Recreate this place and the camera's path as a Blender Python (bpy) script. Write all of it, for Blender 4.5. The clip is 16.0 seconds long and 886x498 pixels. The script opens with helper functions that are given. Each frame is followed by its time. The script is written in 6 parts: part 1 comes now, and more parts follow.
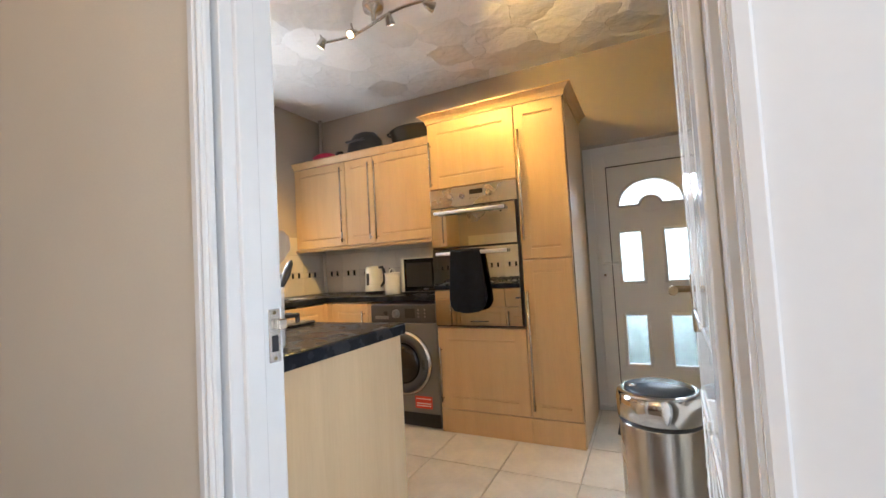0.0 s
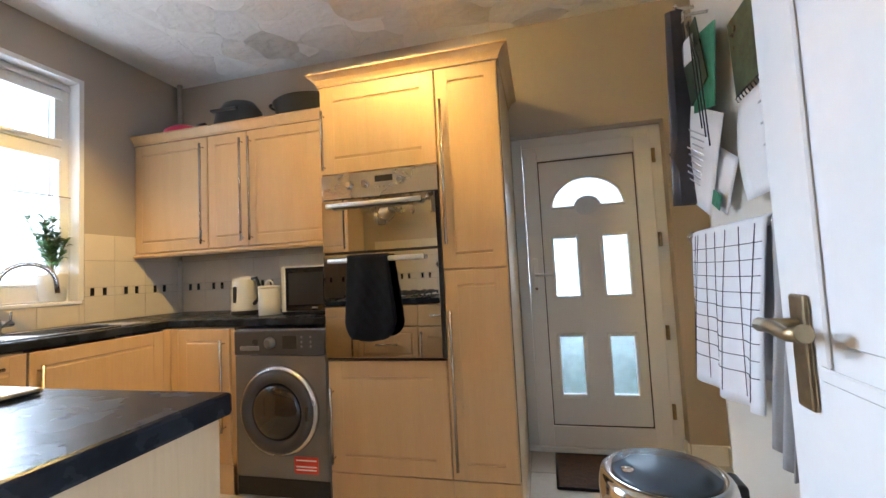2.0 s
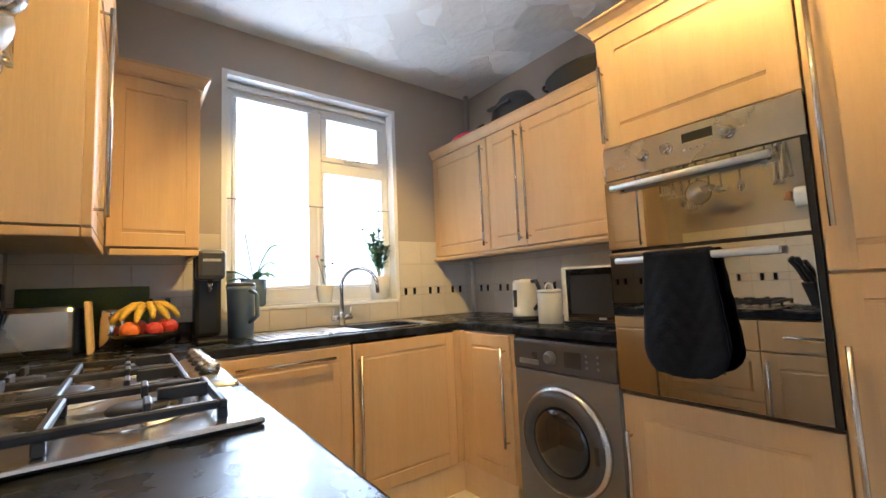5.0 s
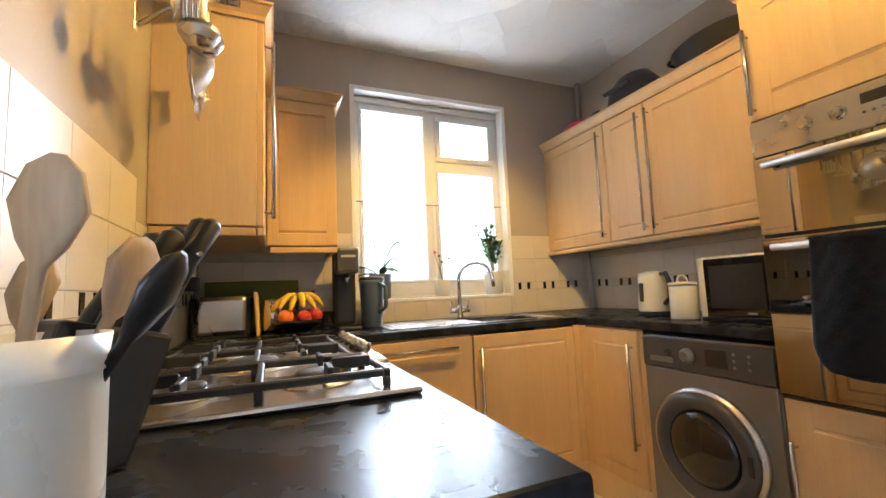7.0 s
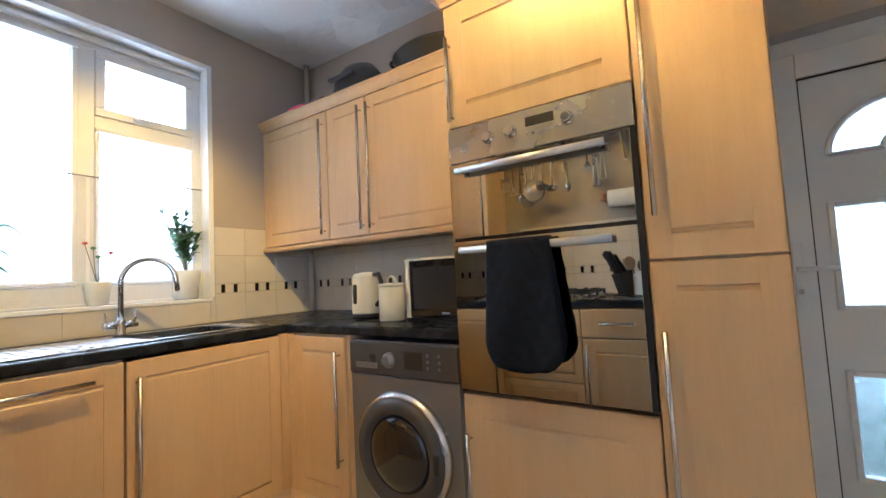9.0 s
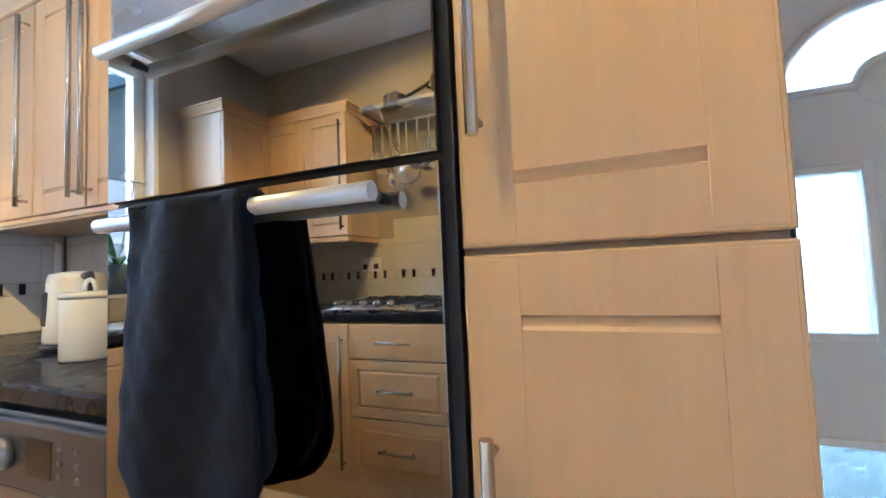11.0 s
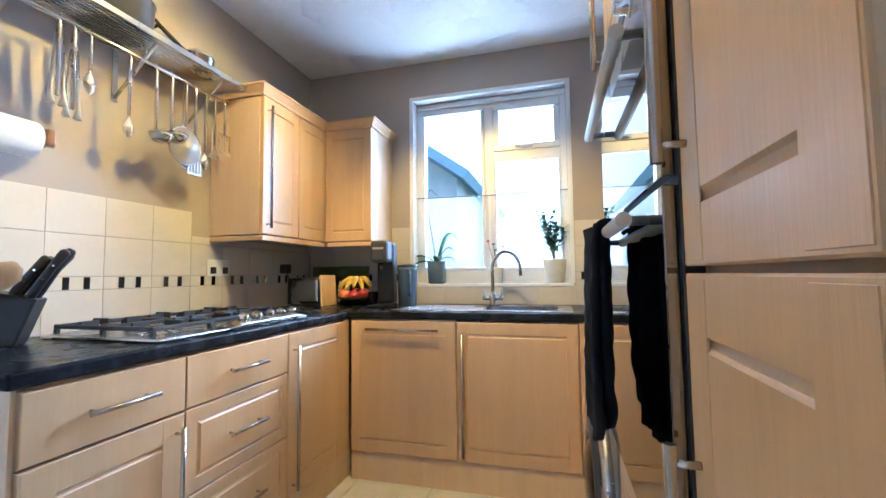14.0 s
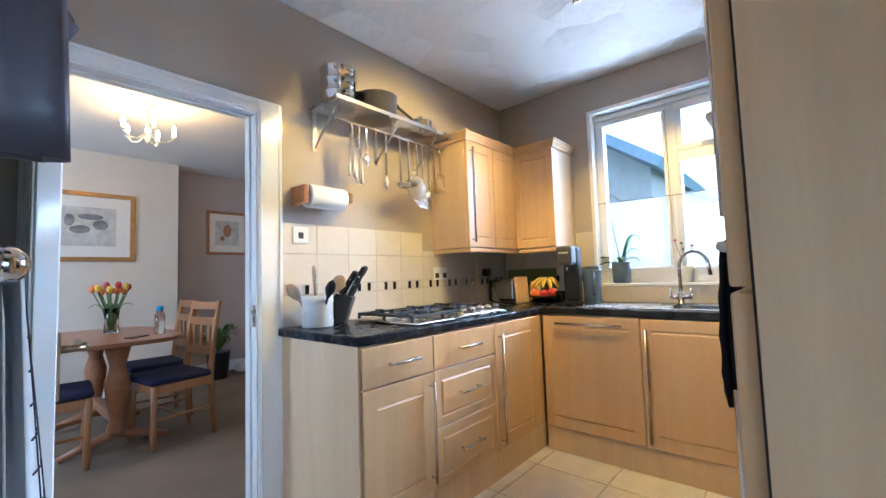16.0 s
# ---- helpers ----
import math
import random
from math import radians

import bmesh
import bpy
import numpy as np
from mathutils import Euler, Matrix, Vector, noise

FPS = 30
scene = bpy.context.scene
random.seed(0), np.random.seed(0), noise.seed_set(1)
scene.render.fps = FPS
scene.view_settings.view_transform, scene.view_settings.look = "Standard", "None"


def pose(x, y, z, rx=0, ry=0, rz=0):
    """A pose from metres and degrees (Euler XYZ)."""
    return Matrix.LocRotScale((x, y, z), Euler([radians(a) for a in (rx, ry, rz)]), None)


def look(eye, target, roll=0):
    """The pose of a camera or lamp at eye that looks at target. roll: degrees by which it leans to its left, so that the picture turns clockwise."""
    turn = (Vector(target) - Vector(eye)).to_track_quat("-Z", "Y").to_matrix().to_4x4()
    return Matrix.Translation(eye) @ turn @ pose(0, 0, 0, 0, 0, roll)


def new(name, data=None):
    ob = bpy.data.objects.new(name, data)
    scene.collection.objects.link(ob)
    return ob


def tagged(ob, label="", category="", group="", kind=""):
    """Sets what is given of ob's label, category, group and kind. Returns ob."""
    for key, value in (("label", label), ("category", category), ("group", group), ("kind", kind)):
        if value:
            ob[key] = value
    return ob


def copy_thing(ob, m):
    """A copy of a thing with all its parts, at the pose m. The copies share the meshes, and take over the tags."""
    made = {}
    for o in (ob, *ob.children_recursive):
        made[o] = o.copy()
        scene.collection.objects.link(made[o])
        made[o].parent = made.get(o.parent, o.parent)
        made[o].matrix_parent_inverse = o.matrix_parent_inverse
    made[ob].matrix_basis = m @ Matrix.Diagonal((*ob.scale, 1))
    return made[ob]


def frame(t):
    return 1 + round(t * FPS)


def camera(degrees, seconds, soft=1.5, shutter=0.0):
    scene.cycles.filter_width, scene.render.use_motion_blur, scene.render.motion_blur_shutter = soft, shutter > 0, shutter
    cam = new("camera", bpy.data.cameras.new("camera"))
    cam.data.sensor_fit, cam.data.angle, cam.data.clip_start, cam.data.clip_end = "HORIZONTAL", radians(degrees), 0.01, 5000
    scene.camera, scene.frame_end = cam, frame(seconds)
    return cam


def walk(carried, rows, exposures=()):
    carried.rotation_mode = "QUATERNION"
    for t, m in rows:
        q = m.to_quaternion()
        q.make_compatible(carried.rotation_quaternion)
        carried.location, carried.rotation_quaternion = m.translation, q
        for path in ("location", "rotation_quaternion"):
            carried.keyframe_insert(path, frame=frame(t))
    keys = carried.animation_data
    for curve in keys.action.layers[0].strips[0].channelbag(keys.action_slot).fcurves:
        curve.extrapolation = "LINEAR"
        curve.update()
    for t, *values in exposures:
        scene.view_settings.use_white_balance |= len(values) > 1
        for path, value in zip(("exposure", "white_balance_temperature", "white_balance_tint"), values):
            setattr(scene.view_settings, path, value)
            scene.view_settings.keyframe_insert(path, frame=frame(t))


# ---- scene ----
cam = camera(94.2, 16.0)
PATH = [
    (0, (0.097, 0.024, 1.065), (-0.782, 1.819, 1.156), -3.2),
    (0.5, (-0.023, 0.169, 1.061), (-0.785, 2.015, 1.159), -3.1),
    (1, (-0.066, 0.31, 1.08), (-0.717, 2.199, 1.174), -2.9),
    (1.5, (-0.101, 0.494, 1.066), (-0.641, 2.417, 1.17), -2.9),
    (2, (-0.128, 0.622, 1.065), (-0.591, 2.564, 1.187), -2.9),
    (2.5, (-0.178, 0.78, 1.071), (-0.637, 2.723, 1.197), -2.9),
    (3, (-0.227, 0.905, 1.083), (-0.769, 2.825, 1.223), -2.8),
    (3.5, (-0.252, 0.996, 1.09), (-1.007, 2.842, 1.243), -2.7),
    (4, (-0.285, 1.032, 1.093), (-1.328, 2.73, 1.26), -2.5),
    (4.5, (-0.305, 1.034, 1.09), (-1.65, 2.503, 1.27), -2.4),
    (5, (-0.314, 1.013, 1.089), (-1.901, 2.217, 1.269), -2.4),
    (5.2, (-0.316, 1.005, 1.096), (-1.979, 2.102, 1.27), -2.7),
    (7.3, (-0.325, 0.94, 1.061), (-2.16, 1.711, 1.258), -2.4),
    (7.5, (-0.324, 0.97, 1.087), (-2.125, 1.819, 1.264), -2.7),
    (8, (-0.313, 1.031, 1.087), (-1.966, 2.145, 1.249), -2.8),
    (8.5, (-0.372, 1.135, 1.074), (-1.773, 2.554, 1.223), -2.9),
    (9, (-0.432, 1.235, 1.073), (-1.512, 2.913, 1.202), -3.0),
    (9.5, (-0.448, 1.36, 1.07), (-1.189, 3.215, 1.172), -2.9),
    (9.7, (-0.451, 1.445, 1.059), (-1.067, 3.345, 1.169), -2.7),
    (12, (-0.393, 2.249, 1.066), (-1.735, 3.727, 1.177), -1.0),
    (12.5, (-0.388, 2.211, 1.057), (-2.188, 3.078, 1.156), -0.8),
    (13, (-0.27, 2.185, 1.063), (-2.238, 2.525, 1.166), 0.0),
    (13.5, (-0.171, 2.223, 1.074), (-2.164, 2.097, 1.19), -0.2),
    (14, (-0.049, 2.315, 1.081), (-1.976, 1.795, 1.205), -0.7),
    (14.5, (0.096, 2.361, 1.097), (-1.73, 1.556, 1.234), -1.2),
    (15, (0.239, 2.392, 1.101), (-1.494, 1.405, 1.243), -1.4),
    (15.5, (0.318, 2.445, 1.112), (-1.319, 1.304, 1.25), -1.6),
    (16, (0.33, 2.526, 1.111), (-1.175, 1.215, 1.243), -1.9),
]
walk(cam, [(t, look(eye, target, roll)) for t, eye, target, roll in PATH],
     [(0, 0.08, 5700, 9), (0.5, -0.1, 5550, 9), (1.5, -0.15, 5350, 8), (2.5, 0.0, 5200, 8), (5, -0.08, 5100, 8), (7.5, -0.12, 5750, 8), (9.5, 0.08, 4550, 7), (12, 0.65, 4300, 7), (13, 0.25, 4150, 7), (14.5, 0.0, 4350, 7), (16, 0.0, 4550, 7)])
# ---- light ----
world = bpy.data.worlds.new("world")
scene.world = world
world.use_nodes = True
wn = world.node_tree.nodes
sky = wn.new("ShaderNodeTexSky")
sky.sky_type = "NISHITA"
sky.sun_disc = False
sky.sun_elevation, sky.sun_rotation = radians(54), radians(121)
wn["Background"].inputs["Strength"].default_value = 0.15
world.node_tree.links.new(sky.outputs[0], wn["Background"].inputs[0])


def lamp(name, kind, m, energy, colour, **kw):
    data = bpy.data.lights.new(name, kind)
    data.energy, data.color = energy, colour
    if kind == "AREA":
        data.shape, data.size, data.size_y = "RECTANGLE", kw["size"], kw["size_y"]
    if kind == "SPOT":
        data.spot_size, data.spot_blend, data.shadow_soft_size = radians(kw["angle"]), kw["blend"], 0.02
    if kind == "POINT":
        data.shadow_soft_size = kw["soft"]
    if kind == "SUN":
        data.angle = radians(kw["angle"])
    ob = new(name, data)
    ob.matrix_world = m
    return ob


WARM = (1.0, 0.57, 0.12)
lamp("sun", "SUN", look((5, -3, 8), (0, 0, 0)), 0.9, (1, 0.96, 0.9), angle=12)
lamp("window_daylight", "AREA", look((-6.8, 3.1, 3.1), (-1.0, 1.6, 1.2)), 1050, (0.90, 0.95, 1.0), size=2.6, size_y=2.2)
# added fill lamp, hidden below the sill, imitates ground bounce on the ceiling
lamp("garden_bounce", "AREA", look((-3.6, 1.93, 0.5), (-1.2, 1.93, 2.1)), 95, (0.97, 0.98, 1.0), size=1.8, size_y=0.9)
lamp("back_door_daylight", "AREA", look((0.14, 4.3, 1.6), (0.14, 2.0, 0.9)), 110, (0.92, 0.97, 1.0), size=1.2, size_y=1.6)
# added fill for the dining room, at a window whose place is assumed
lamp("dining_daylight", "AREA", look((1.86, -1.3, 1.5), (-1.0, -1.1, 1.1)), 55, (0.95, 0.97, 1.0), size=1.5, size_y=1.2)
for hx, hy, aim, watts, angle in ((-1.27, 1.82, (-1.5, 0.6, 1.42), 140, 90), (-1.49, 1.82, (-2.68, 1.9, 0.95), 115, 80), (-1.03, 1.84, (-1.15, 2.7, 1.35), 52, 112), (-0.78, 1.84, (0.2, 3.1, 1.95), 55, 92)):
    lamp("spot_beam", "SPOT", look((hx, hy, 2.345), aim), watts, WARM, angle=angle, blend=0.55)
for cx, cy in ((-0.69, -1.12), (-0.53, -1.33), (-0.37, -1.12)):
    lamp("chandelier_glow", "POINT", pose(cx, cy, 2.30), 9, (1.0, 0.52, 0.13), soft=0.03)

# ---- materials ----


def material(name, base, rough=0.5, metal=0.0, vary=0.12, scale=6.0, stretch=(1, 1, 1), bump=0.02, fine=90.0, spec=0.5, coat=0.0, per_object=0.0, trans=0.0):
    mat = bpy.data.materials.new(name)
    mat.use_nodes = True
    n, l = mat.node_tree.nodes, mat.node_tree.links
    b = n["Principled BSDF"]
    tc = n.new("ShaderNodeTexCoord")
    mp = n.new("ShaderNodeMapping")
    mp.inputs["Scale"].default_value = stretch
    l.new(tc.outputs["Object"], mp.inputs[0])
    big = n.new("ShaderNodeTexNoise")
    big.inputs["Scale"].default_value, big.inputs["Detail"].default_value = scale, 6
    l.new(mp.outputs[0], big.inputs["Vector"])
    small = n.new("ShaderNodeTexNoise")
    small.inputs["Scale"].default_value, small.inputs["Detail"].default_value = fine, 3
    l.new(mp.outputs[0], small.inputs["Vector"])
    add = n.new("ShaderNodeMath")
    add.operation = "MULTIPLY_ADD"
    l.new(small.outputs["Fac"], add.inputs[0])
    add.inputs[1].default_value = 0.35
    l.new(big.outputs["Fac"], add.inputs[2])
    ramp = n.new("ShaderNodeMapRange")
    ramp.inputs["From Min"].default_value, ramp.inputs["From Max"].default_value = 0.4, 0.95
    ramp.inputs["To Min"].default_value, ramp.inputs["To Max"].default_value = 1 - vary, 1 + vary
    l.new(add.outputs[0], ramp.inputs["Value"])
    last = ramp.outputs[0]
    if per_object:
        info = n.new("ShaderNodeObjectInfo")
        r2 = n.new("ShaderNodeMapRange")
        r2.inputs["To Min"].default_value, r2.inputs["To Max"].default_value = 1 - per_object, 1 + per_object
        l.new(info.outputs["Random"], r2.inputs["Value"])
        mul = n.new("ShaderNodeMath")
        mul.operation = "MULTIPLY"
        l.new(last, mul.inputs[0]), l.new(r2.outputs[0], mul.inputs[1])
        last = mul.outputs[0]
    sc = n.new("ShaderNodeVectorMath")
    sc.operation = "SCALE"
    sc.inputs[0].default_value = base
    l.new(last, sc.inputs["Scale"])
    l.new(sc.outputs[0], b.inputs["Base Color"])
    rr = n.new("ShaderNodeMapRange")
    rr.inputs["To Min"].default_value, rr.inputs["To Max"].default_value = max(0.01, rough - min(0.08, 0.3 * rough)), min(1, rough + min(0.08, 0.3 * rough))
    l.new(big.outputs["Fac"], rr.inputs["Value"])
    l.new(rr.outputs[0], b.inputs["Roughness"])
    b.inputs["Metallic"].default_value = metal
    b.inputs["Specular IOR Level"].default_value = spec
    b.inputs["Coat Weight"].default_value = coat
    b.inputs["Transmission Weight"].default_value = trans
    if bump:
        bp = n.new("ShaderNodeBump")
        bp.inputs["Strength"].default_value, bp.inputs["Distance"].default_value = 0.6, bump
        l.new(add.outputs[0], bp.inputs["Height"])
        l.new(bp.outputs[0], b.inputs["Normal"])
    return mat


def wood(name, light, dark, rough=0.38, along=(9, 9, 0.7)):
    """Straight-grained board; along: the scale along the three axes, small along the grain."""
    mat = bpy.data.materials.new(name)
    mat.use_nodes = True
    n, l = mat.node_tree.nodes, mat.node_tree.links
    b = n["Principled BSDF"]
    tc, mp = n.new("ShaderNodeTexCoord"), n.new("ShaderNodeMapping")
    mp.inputs["Scale"].default_value = along
    l.new(tc.outputs["Object"], mp.inputs[0])
    info = n.new("ShaderNodeObjectInfo")
    off = n.new("ShaderNodeVectorMath")
    off.operation = "MULTIPLY_ADD"
    off.inputs[1].default_value = (7, 5, 9)
    l.new(info.outputs["Random"], off.inputs[0])
    l.new(mp.outputs[0], off.inputs[2])
    a, c = n.new("ShaderNodeTexNoise"), n.new("ShaderNodeTexNoise")
    a.inputs["Scale"].default_value, a.inputs["Detail"].default_value, a.inputs["Distortion"].default_value = 1.6, 5, 0.6
    c.inputs["Scale"].default_value, c.inputs["Detail"].default_value = 16, 4
    l.new(off.outputs[0], a.inputs["Vector"]), l.new(off.outputs[0], c.inputs["Vector"])
    add = n.new("ShaderNodeMath")
    add.operation = "MULTIPLY_ADD"
    add.inputs[1].default_value = 0.5
    l.new(c.outputs["Fac"], add.inputs[0]), l.new(a.outputs["Fac"], add.inputs[2])
    cr = n.new("ShaderNodeValToRGB")
    cr.color_ramp.elements[0].position, cr.color_ramp.elements[1].position = 0.45, 1.0
    cr.color_ramp.elements[0].color, cr.color_ramp.elements[1].color = (*dark, 1), (*light, 1)
    l.new(add.outputs[0], cr.inputs[0])
    l.new(cr.outputs[0], b.inputs["Base Color"])
    b.inputs["Roughness"].default_value = rough
    bp = n.new("ShaderNodeBump")
    bp.inputs["Strength"].default_value, bp.inputs["Distance"].default_value = 0.25, 0.002
    l.new(c.outputs["Fac"], bp.inputs["Height"]), l.new(bp.outputs[0], b.inputs["Normal"])
    return mat


def swirl_plaster():
    """White ceiling plaster trowelled in overlapping fans."""
    mat = bpy.data.materials.new("trowelled_plaster")
    mat.use_nodes = True
    n, l = mat.node_tree.nodes, mat.node_tree.links
    b = n["Principled BSDF"]
    tc = n.new("ShaderNodeTexCoord")
    warp = n.new("ShaderNodeTexNoise")
    warp.inputs["Scale"].default_value = 5
    l.new(tc.outputs["Object"], warp.inputs["Vector"])
    mix = n.new("ShaderNodeVectorMath")
    mix.operation = "MULTIPLY_ADD"
    mix.inputs[1].default_value = (0.14, 0.14, 0)
    l.new(warp.outputs["Color"], mix.inputs[0]), l.new(tc.outputs["Object"], mix.inputs[2])
    v = n.new("ShaderNodeTexVoronoi")
    v.inputs["Scale"].default_value = 4.2
    l.new(mix.outputs[0], v.inputs["Vector"])
    sub = n.new("ShaderNodeVectorMath")
    sub.operation = "SUBTRACT"
    l.new(mix.outputs[0], sub.inputs[0]), l.new(v.outputs["Position"], sub.inputs[1])
    dot = n.new("ShaderNodeVectorMath")
    dot.operation = "DOT_PRODUCT"
    turn = n.new("ShaderNodeVectorMath")
    turn.operation = "SUBTRACT"
    turn.inputs[1].default_value = (0.5, 0.5, 0.5)
    l.new(v.outputs["Color"], turn.inputs[0])
    l.new(sub.outputs[0], dot.inputs[0]), l.new(turn.outputs[0], dot.inputs[1])
    fine = n.new("ShaderNodeTexNoise")
    fine.inputs["Scale"].default_value, fine.inputs["Detail"].default_value = 30, 5
    l.new(mix.outputs[0], fine.inputs["Vector"])
    add = n.new("ShaderNodeMath")
    add.operation = "MULTIPLY_ADD"
    add.inputs[1].default_value = 0.010
    l.new(fine.outputs["Fac"], add.inputs[0])
    l.new(dot.outputs["Value"], add.inputs[2])
    bp = n.new("ShaderNodeBump")
    bp.inputs["Strength"].default_value, bp.inputs["Distance"].default_value = 1.0, 0.46
    l.new(add.outputs[0], bp.inputs["Height"]), l.new(bp.outputs[0], b.inputs["Normal"])
    b.inputs["Base Color"].default_value = (0.78, 0.77, 0.75, 1)
    b.inputs["Roughness"].default_value = 0.62
    return mat


def glowing(name, colour, strength):
    mat = bpy.data.materials.new(name)
    mat.use_nodes = True
    b = mat.node_tree.nodes["Principled BSDF"]
    b.inputs["Base Color"].default_value = (*colour, 1)
    b.inputs["Emission Color"].default_value = (*colour, 1)
    b.inputs["Emission Strength"].default_value = strength
    return mat


def glass(name, colour=(1, 1, 1), rough=0.0, bump=0.0, scale=60):
    mat = bpy.data.materials.new(name)
    mat.use_nodes = True
    n, l = mat.node_tree.nodes, mat.node_tree.links
    b = n["Principled BSDF"]
    b.inputs["Base Color"].default_value = (*colour, 1)
    b.inputs["Roughness"].default_value, b.inputs["Transmission Weight"].default_value = rough, 1.0
    b.inputs["IOR"].default_value = 1.45
    if bump:
        t = n.new("ShaderNodeTexNoise")
        t.inputs["Scale"].default_value = scale
        bp = n.new("ShaderNodeBump")
        bp.inputs["Distance"].default_value = bump
        l.new(t.outputs["Fac"], bp.inputs["Height"]), l.new(bp.outputs[0], b.inputs["Normal"])
    return mat


def voile():
    mat = bpy.data.materials.new("voile")
    mat.use_nodes = True
    n, l = mat.node_tree.nodes, mat.node_tree.links
    tr, df, tl, mx, m2 = n.new("ShaderNodeBsdfTransparent"), n.new("ShaderNodeBsdfDiffuse"), n.new("ShaderNodeBsdfTranslucent"), n.new("ShaderNodeMixShader"), n.new("ShaderNodeMixShader")
    df.inputs[0].default_value = tl.inputs[0].default_value = (0.9, 0.9, 0.9, 1)
    l.new(df.outputs[0], m2.inputs[1]), l.new(tl.outputs[0], m2.inputs[2])
    w = n.new("ShaderNodeTexNoise")
    w.inputs["Scale"].default_value = 35
    r = n.new("ShaderNodeMapRange")
    r.inputs["To Min"].default_value, r.inputs["To Max"].default_value = 0.05, 0.3
    l.new(w.outputs["Fac"], r.inputs["Value"]), l.new(r.outputs[0], mx.inputs[0])
    l.new(tr.outputs[0], mx.inputs[1]), l.new(m2.outputs[0], mx.inputs[2])
    l.new(mx.outputs[0], n["Material Output"].inputs[0])
    return mat


def wire_mesh():
    """Woven steel wire, open between the strands."""
    mat = bpy.data.materials.new("woven_wire")
    mat.use_nodes = True
    n, l = mat.node_tree.nodes, mat.node_tree.links
    b = n["Principled BSDF"]
    b.inputs["Base Color"].default_value = (0.62, 0.61, 0.59, 1)
    b.inputs["Metallic"].default_value, b.inputs["Roughness"].default_value = 0.8, 0.35
    noise = n.new("ShaderNodeTexNoise")
    noise.inputs["Scale"].default_value = 60
    r = n.new("ShaderNodeMapRange")
    r.inputs["To Min"].default_value, r.inputs["To Max"].default_value = 0.35, 0.6
    l.new(noise.outputs["Fac"], r.inputs["Value"]), l.new(r.outputs[0], b.inputs["Alpha"])
    return mat


TAUPE = material("taupe_wall_paint", (0.40, 0.345, 0.285), 0.6, vary=0.04, scale=3, bump=0.0015, fine=220)
CREAM = material("cream_wall_paint", (0.66, 0.60, 0.50), 0.45, vary=0.04, scale=3, bump=0.0015, fine=200)
DINE_TAUPE = material("mushroom_wall_paint", (0.42, 0.36, 0.32), 0.6, vary=0.04, scale=3, bump=0.0015, fine=200)
GLOSS = material("white_gloss_paint", (0.80, 0.80, 0.79), 0.15, vary=0.03, scale=5, bump=0.0007, fine=40, coat=0.4)
UPVC = material("white_upvc", (0.78, 0.78, 0.78), 0.32, vary=0.02, scale=5, bump=0.0003)
PLASTER = swirl_plaster()
FLAT_WHITE = material("white_ceiling_paint", (0.76, 0.74, 0.70), 0.7, vary=0.04, scale=3, bump=0.001)
BEECH = wood("beech_veneer", (0.585, 0.40, 0.205), (0.515, 0.345, 0.17))
BEECH_SIDE = wood("beech_panel", (0.64, 0.48, 0.29), (0.56, 0.405, 0.235), 0.45)
OAK = wood("oak_chair_wood", (0.40, 0.20, 0.08), (0.26, 0.12, 0.04), 0.4)
TABLE_WOOD = wood("table_wood", (0.36, 0.17, 0.08), (0.24, 0.10, 0.045), 0.3, (0.7, 9, 9))
SPOON = wood("spoon_wood", (0.45, 0.35, 0.25), (0.30, 0.22, 0.15), 0.6)
PALE_WOOD = wood("pale_board_wood", (0.72, 0.50, 0.24), (0.6, 0.38, 0.16), 0.5)
SLATE = material("black_laminate", (0.016, 0.018, 0.023), 0.27, vary=0.5, scale=14, bump=0.0003, fine=70, spec=0.1)
STEEL = material("brushed_steel", (0.60, 0.58, 0.55), 0.27, 1.0, vary=0.03, scale=2.5, bump=0.0)
CHROME = material("chrome", (0.72, 0.72, 0.72), 0.09, 1.0, vary=0.02, bump=0.0)
NICKEL = material("satin_nickel", (0.56, 0.53, 0.49), 0.25, 1.0, vary=0.05, bump=0.0)
BRASS = material("aged_brass", (0.31, 0.24, 0.14), 0.35, 1.0, vary=0.25, scale=40, bump=0.0005)
ALU = material("pale_aluminium", (0.74, 0.74, 0.72), 0.33, 0.6, vary=0.03, bump=0.0)
BLACK = material("black_plastic", (0.014, 0.014, 0.016), 0.35, vary=0.2, bump=0.0005)
IRON = material("cast_iron", (0.018, 0.018, 0.02), 0.5, vary=0.3, scale=30, bump=0.001)
MIRROR_GLASS = material("mirrored_oven_glass", (0.33, 0.315, 0.285), 0.02, 1.0, vary=0.02, scale=2, bump=0.0)
GRAPHITE = material("graphite_enamel", (0.20, 0.20, 0.205), 0.32, 0.55, vary=0.05, bump=0.0)
DARK_GREY = material("dark_grey_plastic", (0.055, 0.055, 0.06), 0.3, vary=0.06, bump=0.0)
PORT = material("porthole_glass", (0.010, 0.010, 0.012), 0.05, vary=0.1, bump=0.0, coat=0.4)
CREAMWARE = material("cream_enamel", (0.78, 0.74, 0.60), 0.3, vary=0.03, bump=0.0002, coat=0.2)
WHITEWARE = material("white_glaze", (0.78, 0.77, 0.74), 0.28, vary=0.04, bump=0.0004)
QUILT = material("navy_quilted_cotton", (0.006, 0.008, 0.015), 0.9, vary=0.35, scale=30, bump=0.004, fine=160, spec=0.2)
TILE_W = material("cream_wall_tile", (0.60, 0.545, 0.46), 0.3, vary=0.03, scale=9, bump=0.0003, fine=40, per_object=0.04)
TILE_F = material("pale_stone_floor_tile", (0.62, 0.575, 0.51), 0.35, vary=0.13, scale=7, bump=0.0012, fine=45, per_object=0.05)
